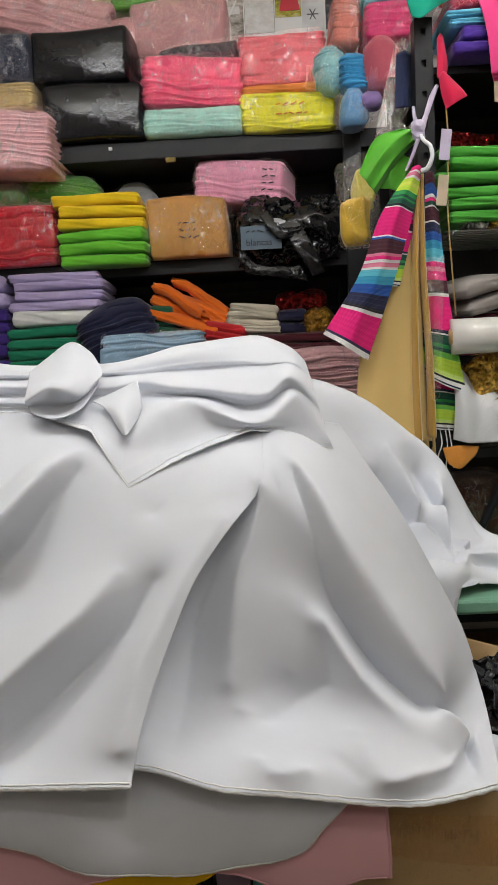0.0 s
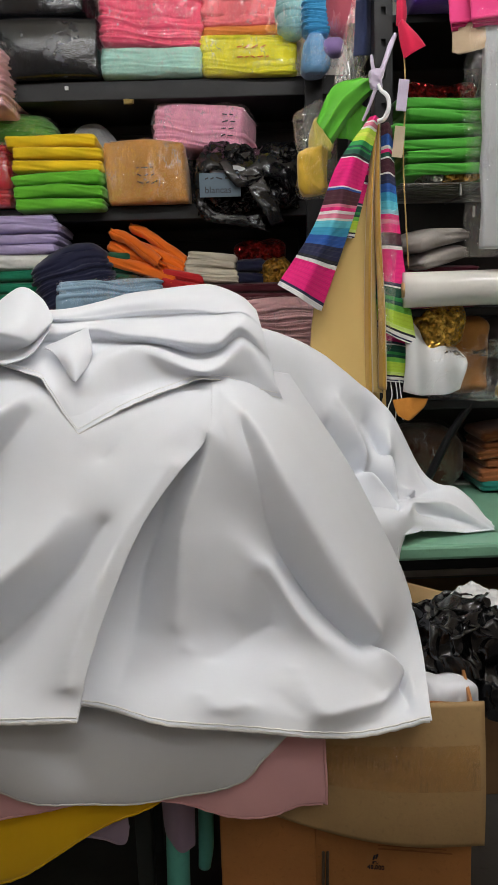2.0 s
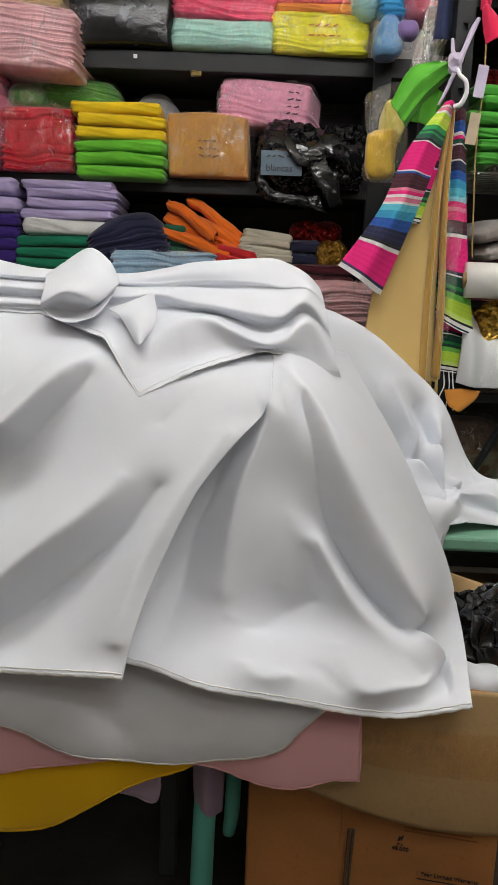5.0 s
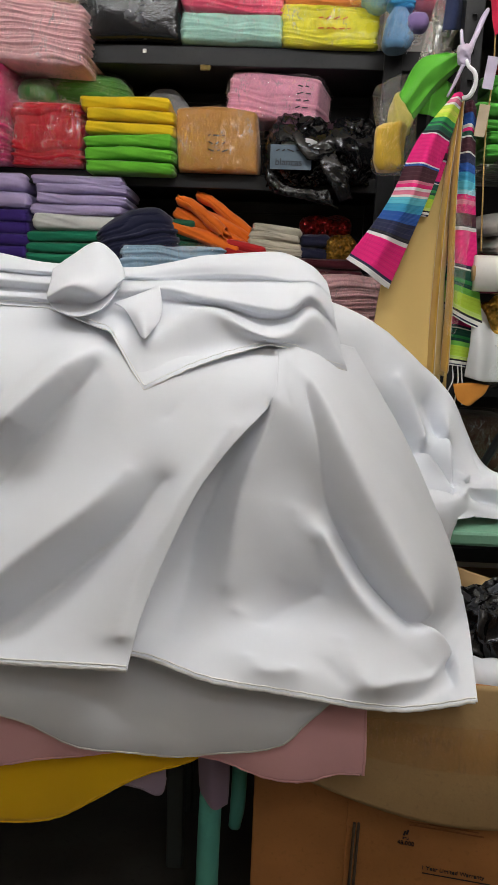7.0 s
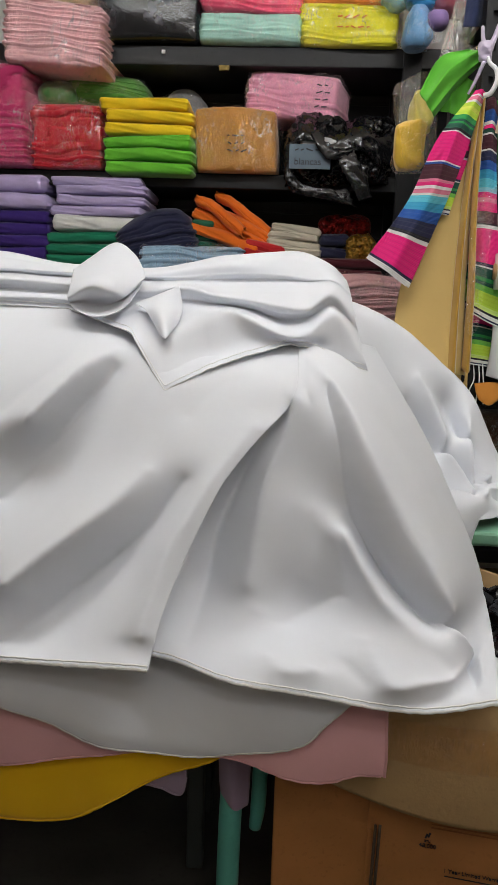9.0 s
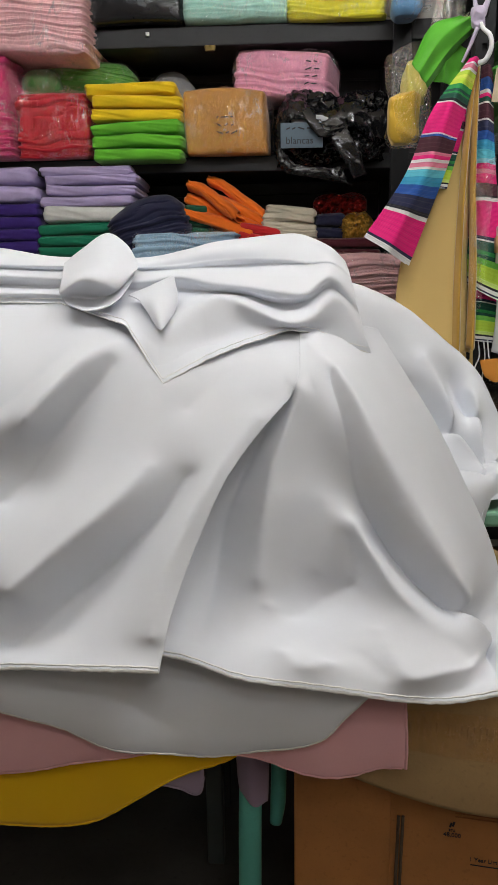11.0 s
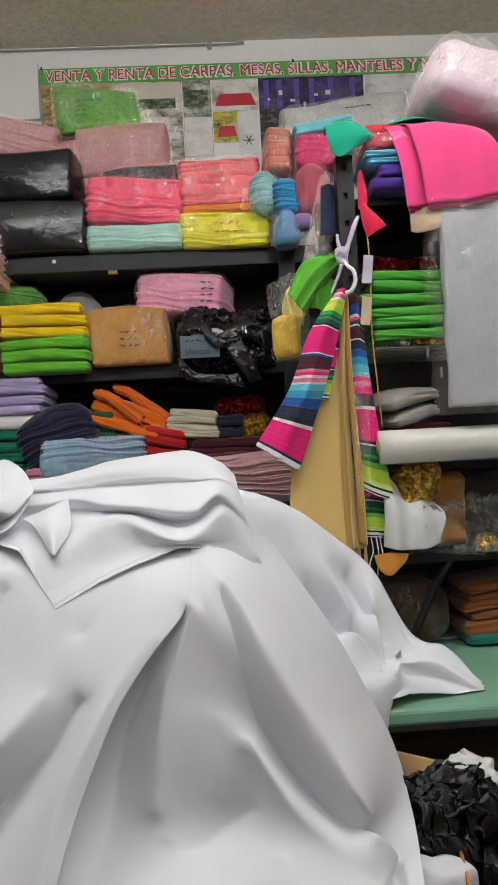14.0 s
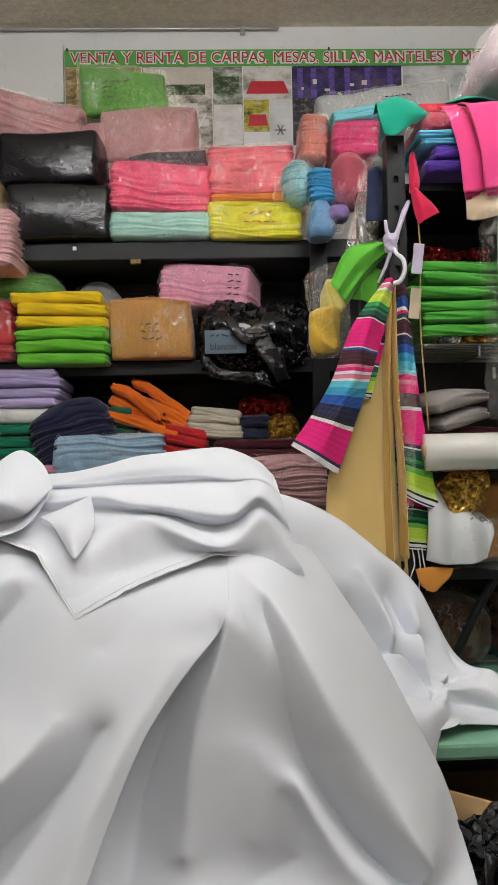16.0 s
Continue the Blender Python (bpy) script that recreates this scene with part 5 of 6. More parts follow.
rows = [[(0.56, 2.05, 2.20), (0.64, 2.05, 2.215), (0.76, 2.05, 2.19)], [(0.57, 1.98, 2.205), (0.65, 1.97, 2.222), (0.76, 1.97, 2.19)], [(0.58, 1.93, 2.19), (0.66, 1.92, 2.20), (0.75, 1.93, 2.185)]]
under(drape("sheet", patch(rows, 30, 24), TEALC), tl)
beige = tagged(empty("beige_cloth", 0.7, 1.9, 1.99), "beige cloth hanging out under the pink tablecloth", "cloth", "cloths on the rack")
under(drape("sheet", patch([[(0.628, 1.950, 2.016), (0.722, 1.930, 1.999), (0.861, 1.930, 2.009)], [(0.614, 1.900, 1.967), (0.688, 1.875, 1.957), (0.840, 1.880, 1.968)], [(0.611, 1.885, 1.918), (0.673, 1.860, 1.911), (0.835, 1.870, 1.945)], [(0.612, 1.885, 1.886), (0.648, 1.865, 1.881), (0.839, 1.875, 1.932)]], 40, 40), cloth((0.48, 0.36, 0.24)), thick=0.006), beige)
bundle("white and pink cloths in a clear plastic bag on top", (0.52, 0.42, 0.46), 0.655, 1.0, 2.195, 2.385, yf=1.90, dep=0.3, seed=45, wrap=1.0, ply=0, amp=0.016, bulge=0.03, ry=22, r=0.05, group="cloths on the rack")
# hanging garment bag
gb = tagged(empty("garment_bag", 0.76, 1.86, 1.4), "white cloth in a long clear plastic bag hanging from the rack", "plastic bag")
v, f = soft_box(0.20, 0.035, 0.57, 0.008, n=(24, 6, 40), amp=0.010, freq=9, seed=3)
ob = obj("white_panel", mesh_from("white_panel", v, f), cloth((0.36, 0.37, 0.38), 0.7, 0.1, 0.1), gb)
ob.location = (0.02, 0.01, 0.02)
v, f = soft_box(0.24, 0.08, 0.58, 0.03, n=(26, 8, 50), amp=0.014, freq=24, seed=4)
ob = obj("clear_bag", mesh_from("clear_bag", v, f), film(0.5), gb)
ob.visible_shadow = False
# middle levels
stack("grass green cloth folded on the rack", (0.06, 0.33, 0.03), 0.485, 0.735, 1.612, 1.80, 6, seed=46, yf=1.93, dep=0.3, jitter=0.012, group="green cloths on the rack")
crumple("sequin_cloth", "dark red sequin cloth on the green stack", "cloth", RED_SEQ, 0.62, 2.08, 1.80, 0.19, 0.16, 0.05, 8, 0.008, 24, 0.02)
crumple("sequin_cloth", "silver sequin cloth on the wire shelf", "cloth", SILVER_SEQ, 0.58, 1.99, 1.597, 0.06, 0.1, 0.04, 9, 0.006, 24, 0.015)
crumple("sequin_cloth", "gold sequin cloth on the wire shelf", "cloth", GOLD_SEQ, 0.66, 1.99, 1.597, 0.09, 0.1, 0.035, 10, 0.006, 24, 0.015)
folded("maroon cloth on the rack shelf", (0.14, 0.02, 0.04), 0.53, 0.72, 1.276, 1.385, seed=47, yf=2.02, dep=0.25, plies=4, group="cloths on the rack")
folded("grey cloth folded loosely on the rack", (0.30, 0.27, 0.25), 0.525, 0.685, 1.395, 1.475, seed=31, yf=1.97, dep=0.2, plies=2, ry=-15, rz=20, amp=0.007, sag=0.012, group="cloths on the rack")
tube = tagged(empty("white_roll", 0.95, 1.92, 1.275), "long white vinyl roll lying across the rack", "roll")
under(cord("roll_body", [(0.50, 1.915, 1.325), (0.8, 1.915, 1.326), (1.1, 1.915, 1.326), (1.5, 1.915, 1.326)], 0.045, plain("white_vinyl_roll", (0.66, 0.64, 0.60), 0.18, var=0.03, bump_s=0.03), None, n=14, sides=40), tube)
under(cord("core", [(0.496, 1.915, 1.325), (0.499, 1.915, 1.325), (0.503, 1.915, 1.325)], 0.02, CARTON, None, n=4, sides=20), tube)
crumple("sequin_cloth", "gold sequin cloth hanging under the white roll", "cloth", GOLD_SEQ, 0.615, 2.0, 1.165, 0.12, 0.12, 0.11, 11, 0.016, 22, 0.03)
WC = cloth((0.66, 0.67, 0.68), 0.7, 0.1, 0.1)
wc = tagged(empty("white_cloth", 0.56, 1.95, 1.03), "white cloth tucked on the rack's low shelf", "cloth")
rows = [[(0.51, 1.97, 1.27), (0.535, 1.96, 1.24), (0.58, 1.97, 1.20), (0.66, 1.98, 1.17)], [(0.51, 1.94, 1.16), (0.55, 1.92, 1.15), (0.60, 1.93, 1.13), (0.68, 1.95, 1.13)], [(0.505, 1.94, 1.06), (0.55, 1.925, 1.05), (0.60, 1.925, 1.05), (0.66, 1.94, 1.06)]]
g = patch(rows, 50, 40)
g[..., 1] += 0.012 * np.sin(g[..., 0] * 70 + 5 * g[..., 2])
under(drape("sheet", g, WC), wc)
pb = crumple("clear_bag", "crumpled clear plastic bag of bits on the low shelf", "plastic bag", film(0.4), 0.70, 1.97, 1.03, 0.24, 0.16, 0.14, 12, 0.03, 30, 0.04, ridges=0.5)
crumple("orange_cloth", "orange brown cloth standing on the low shelf", "cloth", cloth((0.40, 0.17, 0.04)), 0.70, 2.06, 1.03, 0.12, 0.12, 0.23, 13, 0.012, 22, 0.04)
crumple("sequin_cloth", "yellow gold trim on the low shelf", "cloth", GOLD_SEQ, 0.80, 1.97, 1.03, 0.07, 0.08, 0.05, 14, 0.008, 22, 0.02)
crumple("dark_cloth", "dark patterned cloth at the back of the low shelf", "cloth", cloth((0.05, 0.03, 0.03)), 0.85, 2.15, 1.03, 0.25, 0.16, 0.22, 15, 0.012, 22, 0.04)
oc = tagged(empty("orange_cloth", 0.52, 1.93, 1.0), "orange cloth corner hanging below the low shelf", "cloth")
rows = [[(0.475, 1.935, 1.04), (0.52, 1.93, 1.045), (0.57, 1.935, 1.04)], [(0.48, 1.925, 1.015), (0.52, 1.92, 1.005), (0.56, 1.93, 1.02)], [(0.488, 1.925, 0.998), (0.515, 1.92, 0.985), (0.545, 1.93, 1.005)]]
under(drape("sheet", patch(rows, 20, 16), cloth((0.55, 0.22, 0.03))), oc)
for i in range(6):
    folded("rust brown folded cloth on the table", (0.28, 0.09, 0.025), 0.745 + 0.006 * (i % 3), 1.0, 0.785 + 0.024 * i, 0.812 + 0.024 * i, seed=50 + i, yf=2.04, dep=0.2, plies=1, ry=-6, group="brown cloths under the rack")
folded("teal folded cloth on the table", (0.01, 0.20, 0.16), 0.75, 1.0, 0.751, 0.785, seed=57, yf=2.03, dep=0.2, plies=1)
bundle("dark brown cloth bundle in plastic under the rack", (0.07, 0.025, 0.012), 0.50, 0.72, 0.751, 0.93, yf=2.08, dep=0.2, seed=58, ply=0, r=0.07, wrap=1.0)
strip = tagged(empty("metal_ruler", 0.8, 2.2, 0.75), "pale metal strip along the table's rear edge", "ruler")
part("strip", box_bm(1.0, 0.05, 0.006, 0.001, (0.0, -0.025, 0.0035)), plain("pale_strip", (0.42, 0.46, 0.42), 0.3), strip)

# ---- sashes hanging from the rack post ----


def striped(name, stops):
    """Woven stripes across a sash: (place along it, colour)."""
    m, nt, b = nodes_of(name)
    uv = nt.nodes.new("ShaderNodeUVMap")
    sep = nt.nodes.new("ShaderNodeSeparateXYZ")
    nt.links.new(uv.outputs[0], sep.inputs[0])
    r = nt.nodes.new("ShaderNodeValToRGB")
    r.color_ramp.interpolation = "CONSTANT"
    els = r.color_ramp.elements
    while len(els) < len(stops):
        els.new(0.5)
    for i, (p, c) in enumerate(stops):
        els[i].position = p
    for i, (p, c) in enumerate(stops):
        els[i].color = (*c, 1)
    nt.links.new(sep.outputs[1], r.inputs[0])
    fine = nt.nodes.new("ShaderNodeTexWave")
    fine.bands_direction = "Y"
    fine.inputs["Scale"].default_value = 14
    nt.links.new(uv.outputs[0], fine.inputs["Vector"])
    lines = mixed(nt, r.outputs[0], (0.70, 0.62, 0.60), ramp(nt, fine.outputs["Fac"], 0.9, 4.0))
    lines = mixed(nt, lines, (0.01, 0.01, 0.02), ramp(nt, fine.outputs["Fac"], 0.12, -0.9))
    nt.links.new(mixed(nt, lines, (0.02, 0.02, 0.02), ramp(nt, noise_node(nt, 300, 2), 0.6, 1.1)), b.inputs["Base Color"])
    b.inputs["Roughness"].default_value, b.inputs["Sheen Weight"].default_value = 0.85, 0.05
    wv = nt.nodes.new("ShaderNodeTexWave")
    wv.bands_direction = "Y"
    wv.inputs["Scale"].default_value = 60
    nt.links.new(uv.outputs[0], wv.inputs["Vector"])
    bump(nt, b, wv.outputs["Fac"], 0.35, 0.002)
    return m


MAG, WHT, MAR, BLU, CYA = (0.78, 0.004, 0.19), (0.75, 0.75, 0.72), (0.06, 0.008, 0.02), (0.01, 0.08, 0.35), (0.10, 0.50, 0.62)
NVY, GRN, DGR, LIM, PNK, BLK = (0.012, 0.015, 0.06), (0.02, 0.30, 0.07), (0.005, 0.08, 0.05), (0.50, 0.72, 0.05), (0.72, 0.20, 0.30), (0.01, 0.01, 0.015)
left_stripes = [(0.0, MAG), (0.03, WHT), (0.04, PNK), (0.07, WHT), (0.085, LIM), (0.11, (0.65, 0.75, 0.1)), (0.14, LIM), (0.17, GRN), (0.20, DGR), (0.215, GRN), (0.23, DGR), (0.26, BLK), (0.275, WHT), (0.285, MAG), (0.45, WHT), (0.46, BLU), (0.47, MAR), (0.55, PNK), (0.565, MAG), (0.585, WHT), (0.60, PNK), (0.625, WHT), (0.635, CYA), (0.67, (0.03, 0.30, 0.5)), (0.71, BLU), (0.755, NVY), (0.81, BLK), (0.825, WHT), (0.84, MAG), (0.965, NVY), (0.978, WHT)]
right_stripes = [(0.0, MAR), (0.05, BLU), (0.10, WHT), (0.115, MAG), (0.13, DGR), (0.15, WHT), (0.16, MAR), (0.22, WHT), (0.23, NVY), (0.27, BLU), (0.31, (0.03, 0.30, 0.5)), (0.35, CYA), (0.39, (0.25, 0.55, 0.65)), (0.41, MAG), (0.43, PNK), (0.45, MAG), (0.49, MAR), (0.54, BLK), (0.55, WHT), (0.565, MAG), (0.72, NVY), (0.735, WHT), (0.745, DGR), (0.79, GRN), (0.81, DGR), (0.83, (0.15, 0.5, 0.06)), (0.86, LIM), (0.93, (0.6, 0.78, 0.2)), (0.955, BLK), (0.965, WHT), (0.985, NVY)]
S_LEFT, S_RIGHT = striped("serape_stripes", left_stripes), striped("serape_stripes_faded", right_stripes)
SATIN = cloth((0.60, 0.42, 0.15), 0.40, 0.5, 0.08)


def sash(name, label, rows, mat, pleat=0.006, waves=3.0, nu=40, nv=120, phase=0.0):
    g = patch(rows, nu, nv)
    u = np.linspace(0, 1, nu)[None]
    v = np.linspace(0, 1, nv)[:, None]
    g[..., 1] += pleat * np.sin(u * waves * 2 * np.pi + phase + 1.5 * v) * (0.3 + 0.7 * v)
    e = tagged(empty(name, *[float(c) for c in g[0, nu // 2]]), label, "sash", "sashes on the rack post")
    under(drape("sheet", g, mat, thick=0.002), e)
    under(cord("border", g[-1][::4], 0.0018, THREAD if "serape" in name else mat, None, n=50), e)
    return e, g


sash("serape_sash", "striped magenta and blue woven serape sash", [
    [(0.413, 1.905, 1.748), (0.425, 1.89, 1.748), (0.437, 1.905, 1.744)],
    [(0.330, 1.905, 1.635), (0.365, 1.88, 1.63), (0.405, 1.91, 1.618)],
    [(0.270, 1.905, 1.490), (0.315, 1.87, 1.485), (0.362, 1.91, 1.485)],
    [(0.176, 1.905, 1.350), (0.235, 1.87, 1.31), (0.285, 1.91, 1.278)]], S_LEFT, 0.006, 1.5)
sash("serape_sash", "dark maroon folded back of the striped serape sash", [
    [(0.425, 1.925, 1.745), (0.432, 1.918, 1.745), (0.438, 1.925, 1.742)],
    [(0.37, 1.93, 1.62), (0.395, 1.92, 1.615), (0.415, 1.93, 1.61)],
    [(0.32, 1.93, 1.47), (0.34, 1.92, 1.465), (0.375, 1.93, 1.46)]], S_RIGHT, 0.004, 1.5)
sash("satin_scarf", "long gold satin sash hanging in soft pleats", [
    [(0.414, 1.945, 1.745), (0.424, 1.935, 1.742), (0.432, 1.93, 1.74), (0.440, 1.935, 1.735)],
    [(0.340, 1.955, 1.50), (0.375, 1.94, 1.49), (0.405, 1.925, 1.48), (0.430, 1.93, 1.47)],
    [(0.275, 1.95, 1.30), (0.325, 1.935, 1.29), (0.385, 1.92, 1.28), (0.432, 1.93, 1.27)],
    [(0.255, 1.94, 1.14), (0.315, 1.93, 1.11), (0.385, 1.915, 1.075), (0.447, 1.925, 1.06)]], SATIN, 0.006, 1.7, phase=1.0)
sash("satin_scarf", "narrow gold satin sash end below the pleats", [
    [(0.405, 1.955, 1.50), (0.43, 1.945, 1.50), (0.445, 1.95, 1.49)],
    [(0.40, 1.955, 1.20), (0.43, 1.945, 1.19), (0.455, 1.95, 1.18)],
    [(0.415, 1.955, 0.99), (0.44, 1.945, 0.985), (0.462, 1.95, 0.98)]], SATIN, 0.005, 1.5)
# darker copy of the satin: the pleats' shade is put into its colour
GOLD_PLEAT_SHADE = cloth((0.44, 0.25, 0.035), 0.38, 0.5, 0.08)
gs = bpy.data.objects["satin_scarf"]
for k, (dx0, dx1, zb) in enumerate(((0.0, 0.0, 1.065), (0.017, 0.036, 1.075))):
    rows = [[(0.424 + dx0 * 0.4, 1.928, 1.742), (0.430 + dx0 * 0.4, 1.915, 1.742), (0.436 + dx0 * 0.4, 1.928, 1.74)], [(0.405 + dx1 * 0.6, 1.918, 1.50), (0.414 + dx1 * 0.6, 1.90, 1.50), (0.420 + dx1 * 0.6, 1.918, 1.49)], [(0.398 + dx1, 1.915, 1.28), (0.409 + dx1, 1.895, 1.28), (0.416 + dx1, 1.915, 1.27)], [(0.398 + dx1, 1.915, zb), (0.411 + dx1, 1.892, zb - 0.005), (0.420 + dx1, 1.915, zb)]]
    under(drape("pleat", patch(rows, 16, 60), GOLD_PLEAT_SHADE, thick=0.002), gs)
e, g = sash("serape_sash", "striped serape sash with green and lime end band", [
    [(0.447, 1.93, 1.735), (0.462, 1.92, 1.738), (0.474, 1.93, 1.72)],
    [(0.443, 1.935, 1.56), (0.465, 1.925, 1.56), (0.487, 1.935, 1.555)],
    [(0.435, 1.935, 1.38), (0.470, 1.92, 1.375), (0.508, 1.935, 1.37)],
    [(0.432, 1.94, 1.235), (0.480, 1.915, 1.205), (0.538, 1.935, 1.182)]], S_RIGHT, 0.004, 1.5)
e2, g2 = sash("serape_sash", "second layer of the striped serape sash", [
    [(0.437, 1.95, 1.48), (0.465, 1.945, 1.48), (0.49, 1.95, 1.48)],
    [(0.440, 1.955, 1.28), (0.475, 1.945, 1.28), (0.515, 1.955, 1.27)],
    [(0.450, 1.955, 1.092), (0.480, 1.945, 1.088), (0.512, 1.955, 1.084)]], S_RIGHT, 0.004, 1.5)
for i, x in enumerate((0.472, 0.486, 0.496)):
    under(cord("tassel", [(x, 1.95, 1.09), (x + 0.004, 1.945, 1.05), (x - 0.006 + 0.008 * i, 1.945, 1.02), (x - 0.012 + 0.01 * i, 1.94, 0.985)], 0.0018, THREAD, None, n=14), e2)
for i, x in enumerate((0.525, 0.533)):
    under(cord("tassel", [(x, 1.94, 1.185), (x + 0.003, 1.935, 1.14), (x - 0.002, 1.94, 1.10)], 0.0018, THREAD, None, n=14), e)
LAVC = cloth((0.55, 0.48, 0.62), 0.8, 0.3, 0.2)
kn = tagged(empty("lavender_tie", 0.43, 1.9, 1.83), "lavender cloth strip knotted round the rack post", "tie")
under(cord("strip", [(0.485, 1.94, 1.95), (0.470, 1.93, 1.92), (0.450, 1.915, 1.87), (0.436, 1.90, 1.84)], (0.005, 0.007, 0.006, 0.01), LAVC, None, n=24, sides=8), kn)
under(cord("strip", [(0.424, 1.935, 1.90), (0.424, 1.92, 1.87), (0.43, 1.905, 1.84)], (0.004, 0.005, 0.008), LAVC, None, n=18, sides=8), kn)
v, f = soft_box(0.034, 0.03, 0.05, 0.014, n=(12, 10, 12), amp=0.008, freq=70, seed=6)
under(obj("knot", mesh_from("knot", v + [0.428, 1.90, 1.805], f), LAVC), kn)
under(cord("loop", [(0.425, 1.89, 1.81), (0.41, 1.90, 1.77), (0.396, 1.905, 1.74)], (0.005, 0.004, 0.003), LAVC, None, n=18, sides=6), kn)
WPL = plain("white_plastic", (0.78, 0.78, 0.80), 0.3, var=0.03)
hk = tagged(empty("plastic_hook", 0.45, 1.88, 1.75), "white plastic ring that holds the sashes", "hook")
under(cord("ring", [(0.432, 1.895, 1.735), (0.446, 1.885, 1.74), (0.456, 1.88, 1.765), (0.452, 1.88, 1.79), (0.438, 1.885, 1.805), (0.432, 1.89, 1.82)], (0.006, 0.006, 0.0055, 0.0055, 0.005, 0.004), WPL, None, n=30, sides=10), hk)
lm = tagged(empty("lime_cloth", 0.35, 2.0, 1.72), "lime green cloth slung beside the rack post", "cloth")
LIMEC = cloth((0.10, 0.42, 0.03), 0.75, 0.2, 0.15)
for rows in ([[(0.40, 1.97, 1.858), (0.43, 1.95, 1.85), (0.44, 1.97, 1.83)], [(0.33, 1.96, 1.835), (0.36, 1.935, 1.80), (0.385, 1.96, 1.775)], [(0.287, 1.965, 1.755), (0.305, 1.945, 1.725), (0.328, 1.965, 1.70)]],
             [[(0.375, 1.985, 1.82), (0.40, 1.97, 1.80), (0.43, 1.985, 1.78)], [(0.345, 1.985, 1.77), (0.375, 1.965, 1.755), (0.42, 1.985, 1.74)], [(0.335, 1.985, 1.72), (0.37, 1.97, 1.71), (0.41, 1.985, 1.705)]]):
    g = patch(rows, 50, 50)
    u = np.linspace(0, 1, 50)
    g[..., 1] += (0.013 * np.abs(np.sin(u * 7.5)) - 0.006)[None] * (0.4 + 0.6 * np.cos(np.linspace(0, 4, 50)) ** 2)[:, None]
    under(drape("sheet", g, LIMEC), lm)
YPUFF = cloth((0.72, 0.46, 0.05), 0.75, 0.3, 0.2)
crumple("yellow_cloth", "yellow cloth puff in plastic beside the post", "cloth", YPUFF, 0.305, 2.15, 1.60, 0.085, 0.09, 0.125, 16, 0.022, 22, 0.03)
crumple("yellow_cloth", "pale yellow cloth puff in thin plastic", "cloth", cloth((0.62, 0.52, 0.12)), 0.325, 2.16, 1.70, 0.06, 0.07, 0.095, 17, 0.016, 24, 0.02)
yb = tagged(empty("clear_bag", 0.31, 2.15, 1.595), "thin clear bag round yellow cloth hanging by the post", "plastic bag")
ob = mesh_soft("bag", film(0.9), yb, 0.11, 0.12, 0.24, 0.04, n=(20, 14, 24), amp=0.016, freq=28, seed=61)
ob.visible_shadow = False
under(cord("tie", [(0.335, 2.14, 1.82), (0.38, 2.05, 1.85), (0.435, 1.96, 1.87)], 0.004, film(1.2), None, n=14), yb)
ps = tagged(empty("plastic_strip", 0.39, 2.05, 1.8), "long crinkled clear plastic hanging beside the post", "plastic bag")
rows = [[(0.405, 2.06, 2.10), (0.425, 2.04, 2.11), (0.445, 2.06, 2.10)], [(0.375, 2.06, 1.99), (0.405, 2.03, 1.99), (0.44, 2.06, 1.98)], [(0.345, 2.06, 1.87), (0.38, 2.03, 1.87), (0.42, 2.06, 1.86)], [(0.325, 2.07, 1.78), (0.36, 2.04, 1.775), (0.39, 2.07, 1.79)]]
g = patch(rows, 24, 60)
g[..., 1] += 0.008 * np.sin(g[..., 0] * 160 + g[..., 2] * 40)
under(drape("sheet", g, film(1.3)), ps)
nv = tagged(empty("navy_cloth", 0.415, 2.0, 1.93), "navy cloth hanging behind the post", "cloth")
rows = [[(0.40, 2.02, 2.06), (0.42, 2.0, 2.06), (0.44, 2.02, 2.06)], [(0.395, 2.02, 1.97), (0.418, 2.0, 1.97), (0.44, 2.02, 1.97)], [(0.392, 2.02, 1.925), (0.415, 2.0, 1.92), (0.44, 2.02, 1.925)]]
under(drape("sheet", patch(rows, 16, 20), cloth((0.02, 0.03, 0.09))), nv)
rb = tagged(empty("red_bow", 0.51, 1.9, 1.9), "red cloth bow tied to a gold string", "bow")
REDC = cloth((0.60, 0.01, 0.06), 0.7, 0.2, 0.15)
rows = [[(0.487, 1.935, 2.06), (0.495, 1.93, 2.07), (0.503, 1.935, 2.06)], [(0.485, 1.93, 2.0), (0.497, 1.92, 2.0), (0.51, 1.93, 2.0)], [(0.484, 1.93, 1.965), (0.494, 1.92, 1.96), (0.506, 1.93, 1.965)]]
under(drape("tail", patch(rows, 16, 24), REDC), rb)
rows = [[(0.487, 1.925, 1.965), (0.495, 1.915, 1.975), (0.508, 1.925, 1.97)], [(0.492, 1.92, 1.92), (0.51, 1.905, 1.93), (0.54, 1.92, 1.935)], [(0.502, 1.92, 1.885), (0.52, 1.91, 1.895), (0.555, 1.92, 1.915)]]
under(drape("tail", patch(rows, 16, 24), REDC), rb)
under(cord("string", [(0.503, 1.925, 1.90), (0.505, 1.92, 1.80), (0.50, 1.92, 1.65), (0.507, 1.92, 1.50), (0.515, 1.925, 1.38)], 0.002, cloth((0.40, 0.25, 0.08)), None, n=40), rb)
for x, z, c, lab in ((0.497, 1.80, (0.50, 0.44, 0.56), "lilac card tag on a string"), (0.487, 1.69, (0.52, 0.42, 0.30), "beige card tag on a string")):
    tg = tagged(empty("card_tag", x, 1.915, z), lab, "tag")
    part("card", box_bm(0.026, 0.002, 0.075, 0.0005, (0, 0, 0), m=Matrix.Rotation(0.12, 4, "Y")), cloth(c), tg)
cb = tagged(empty("clear_bag", 0.46, 1.9, 1.2), "small clear plastic bag hanging over the striped sash", "plastic bag")
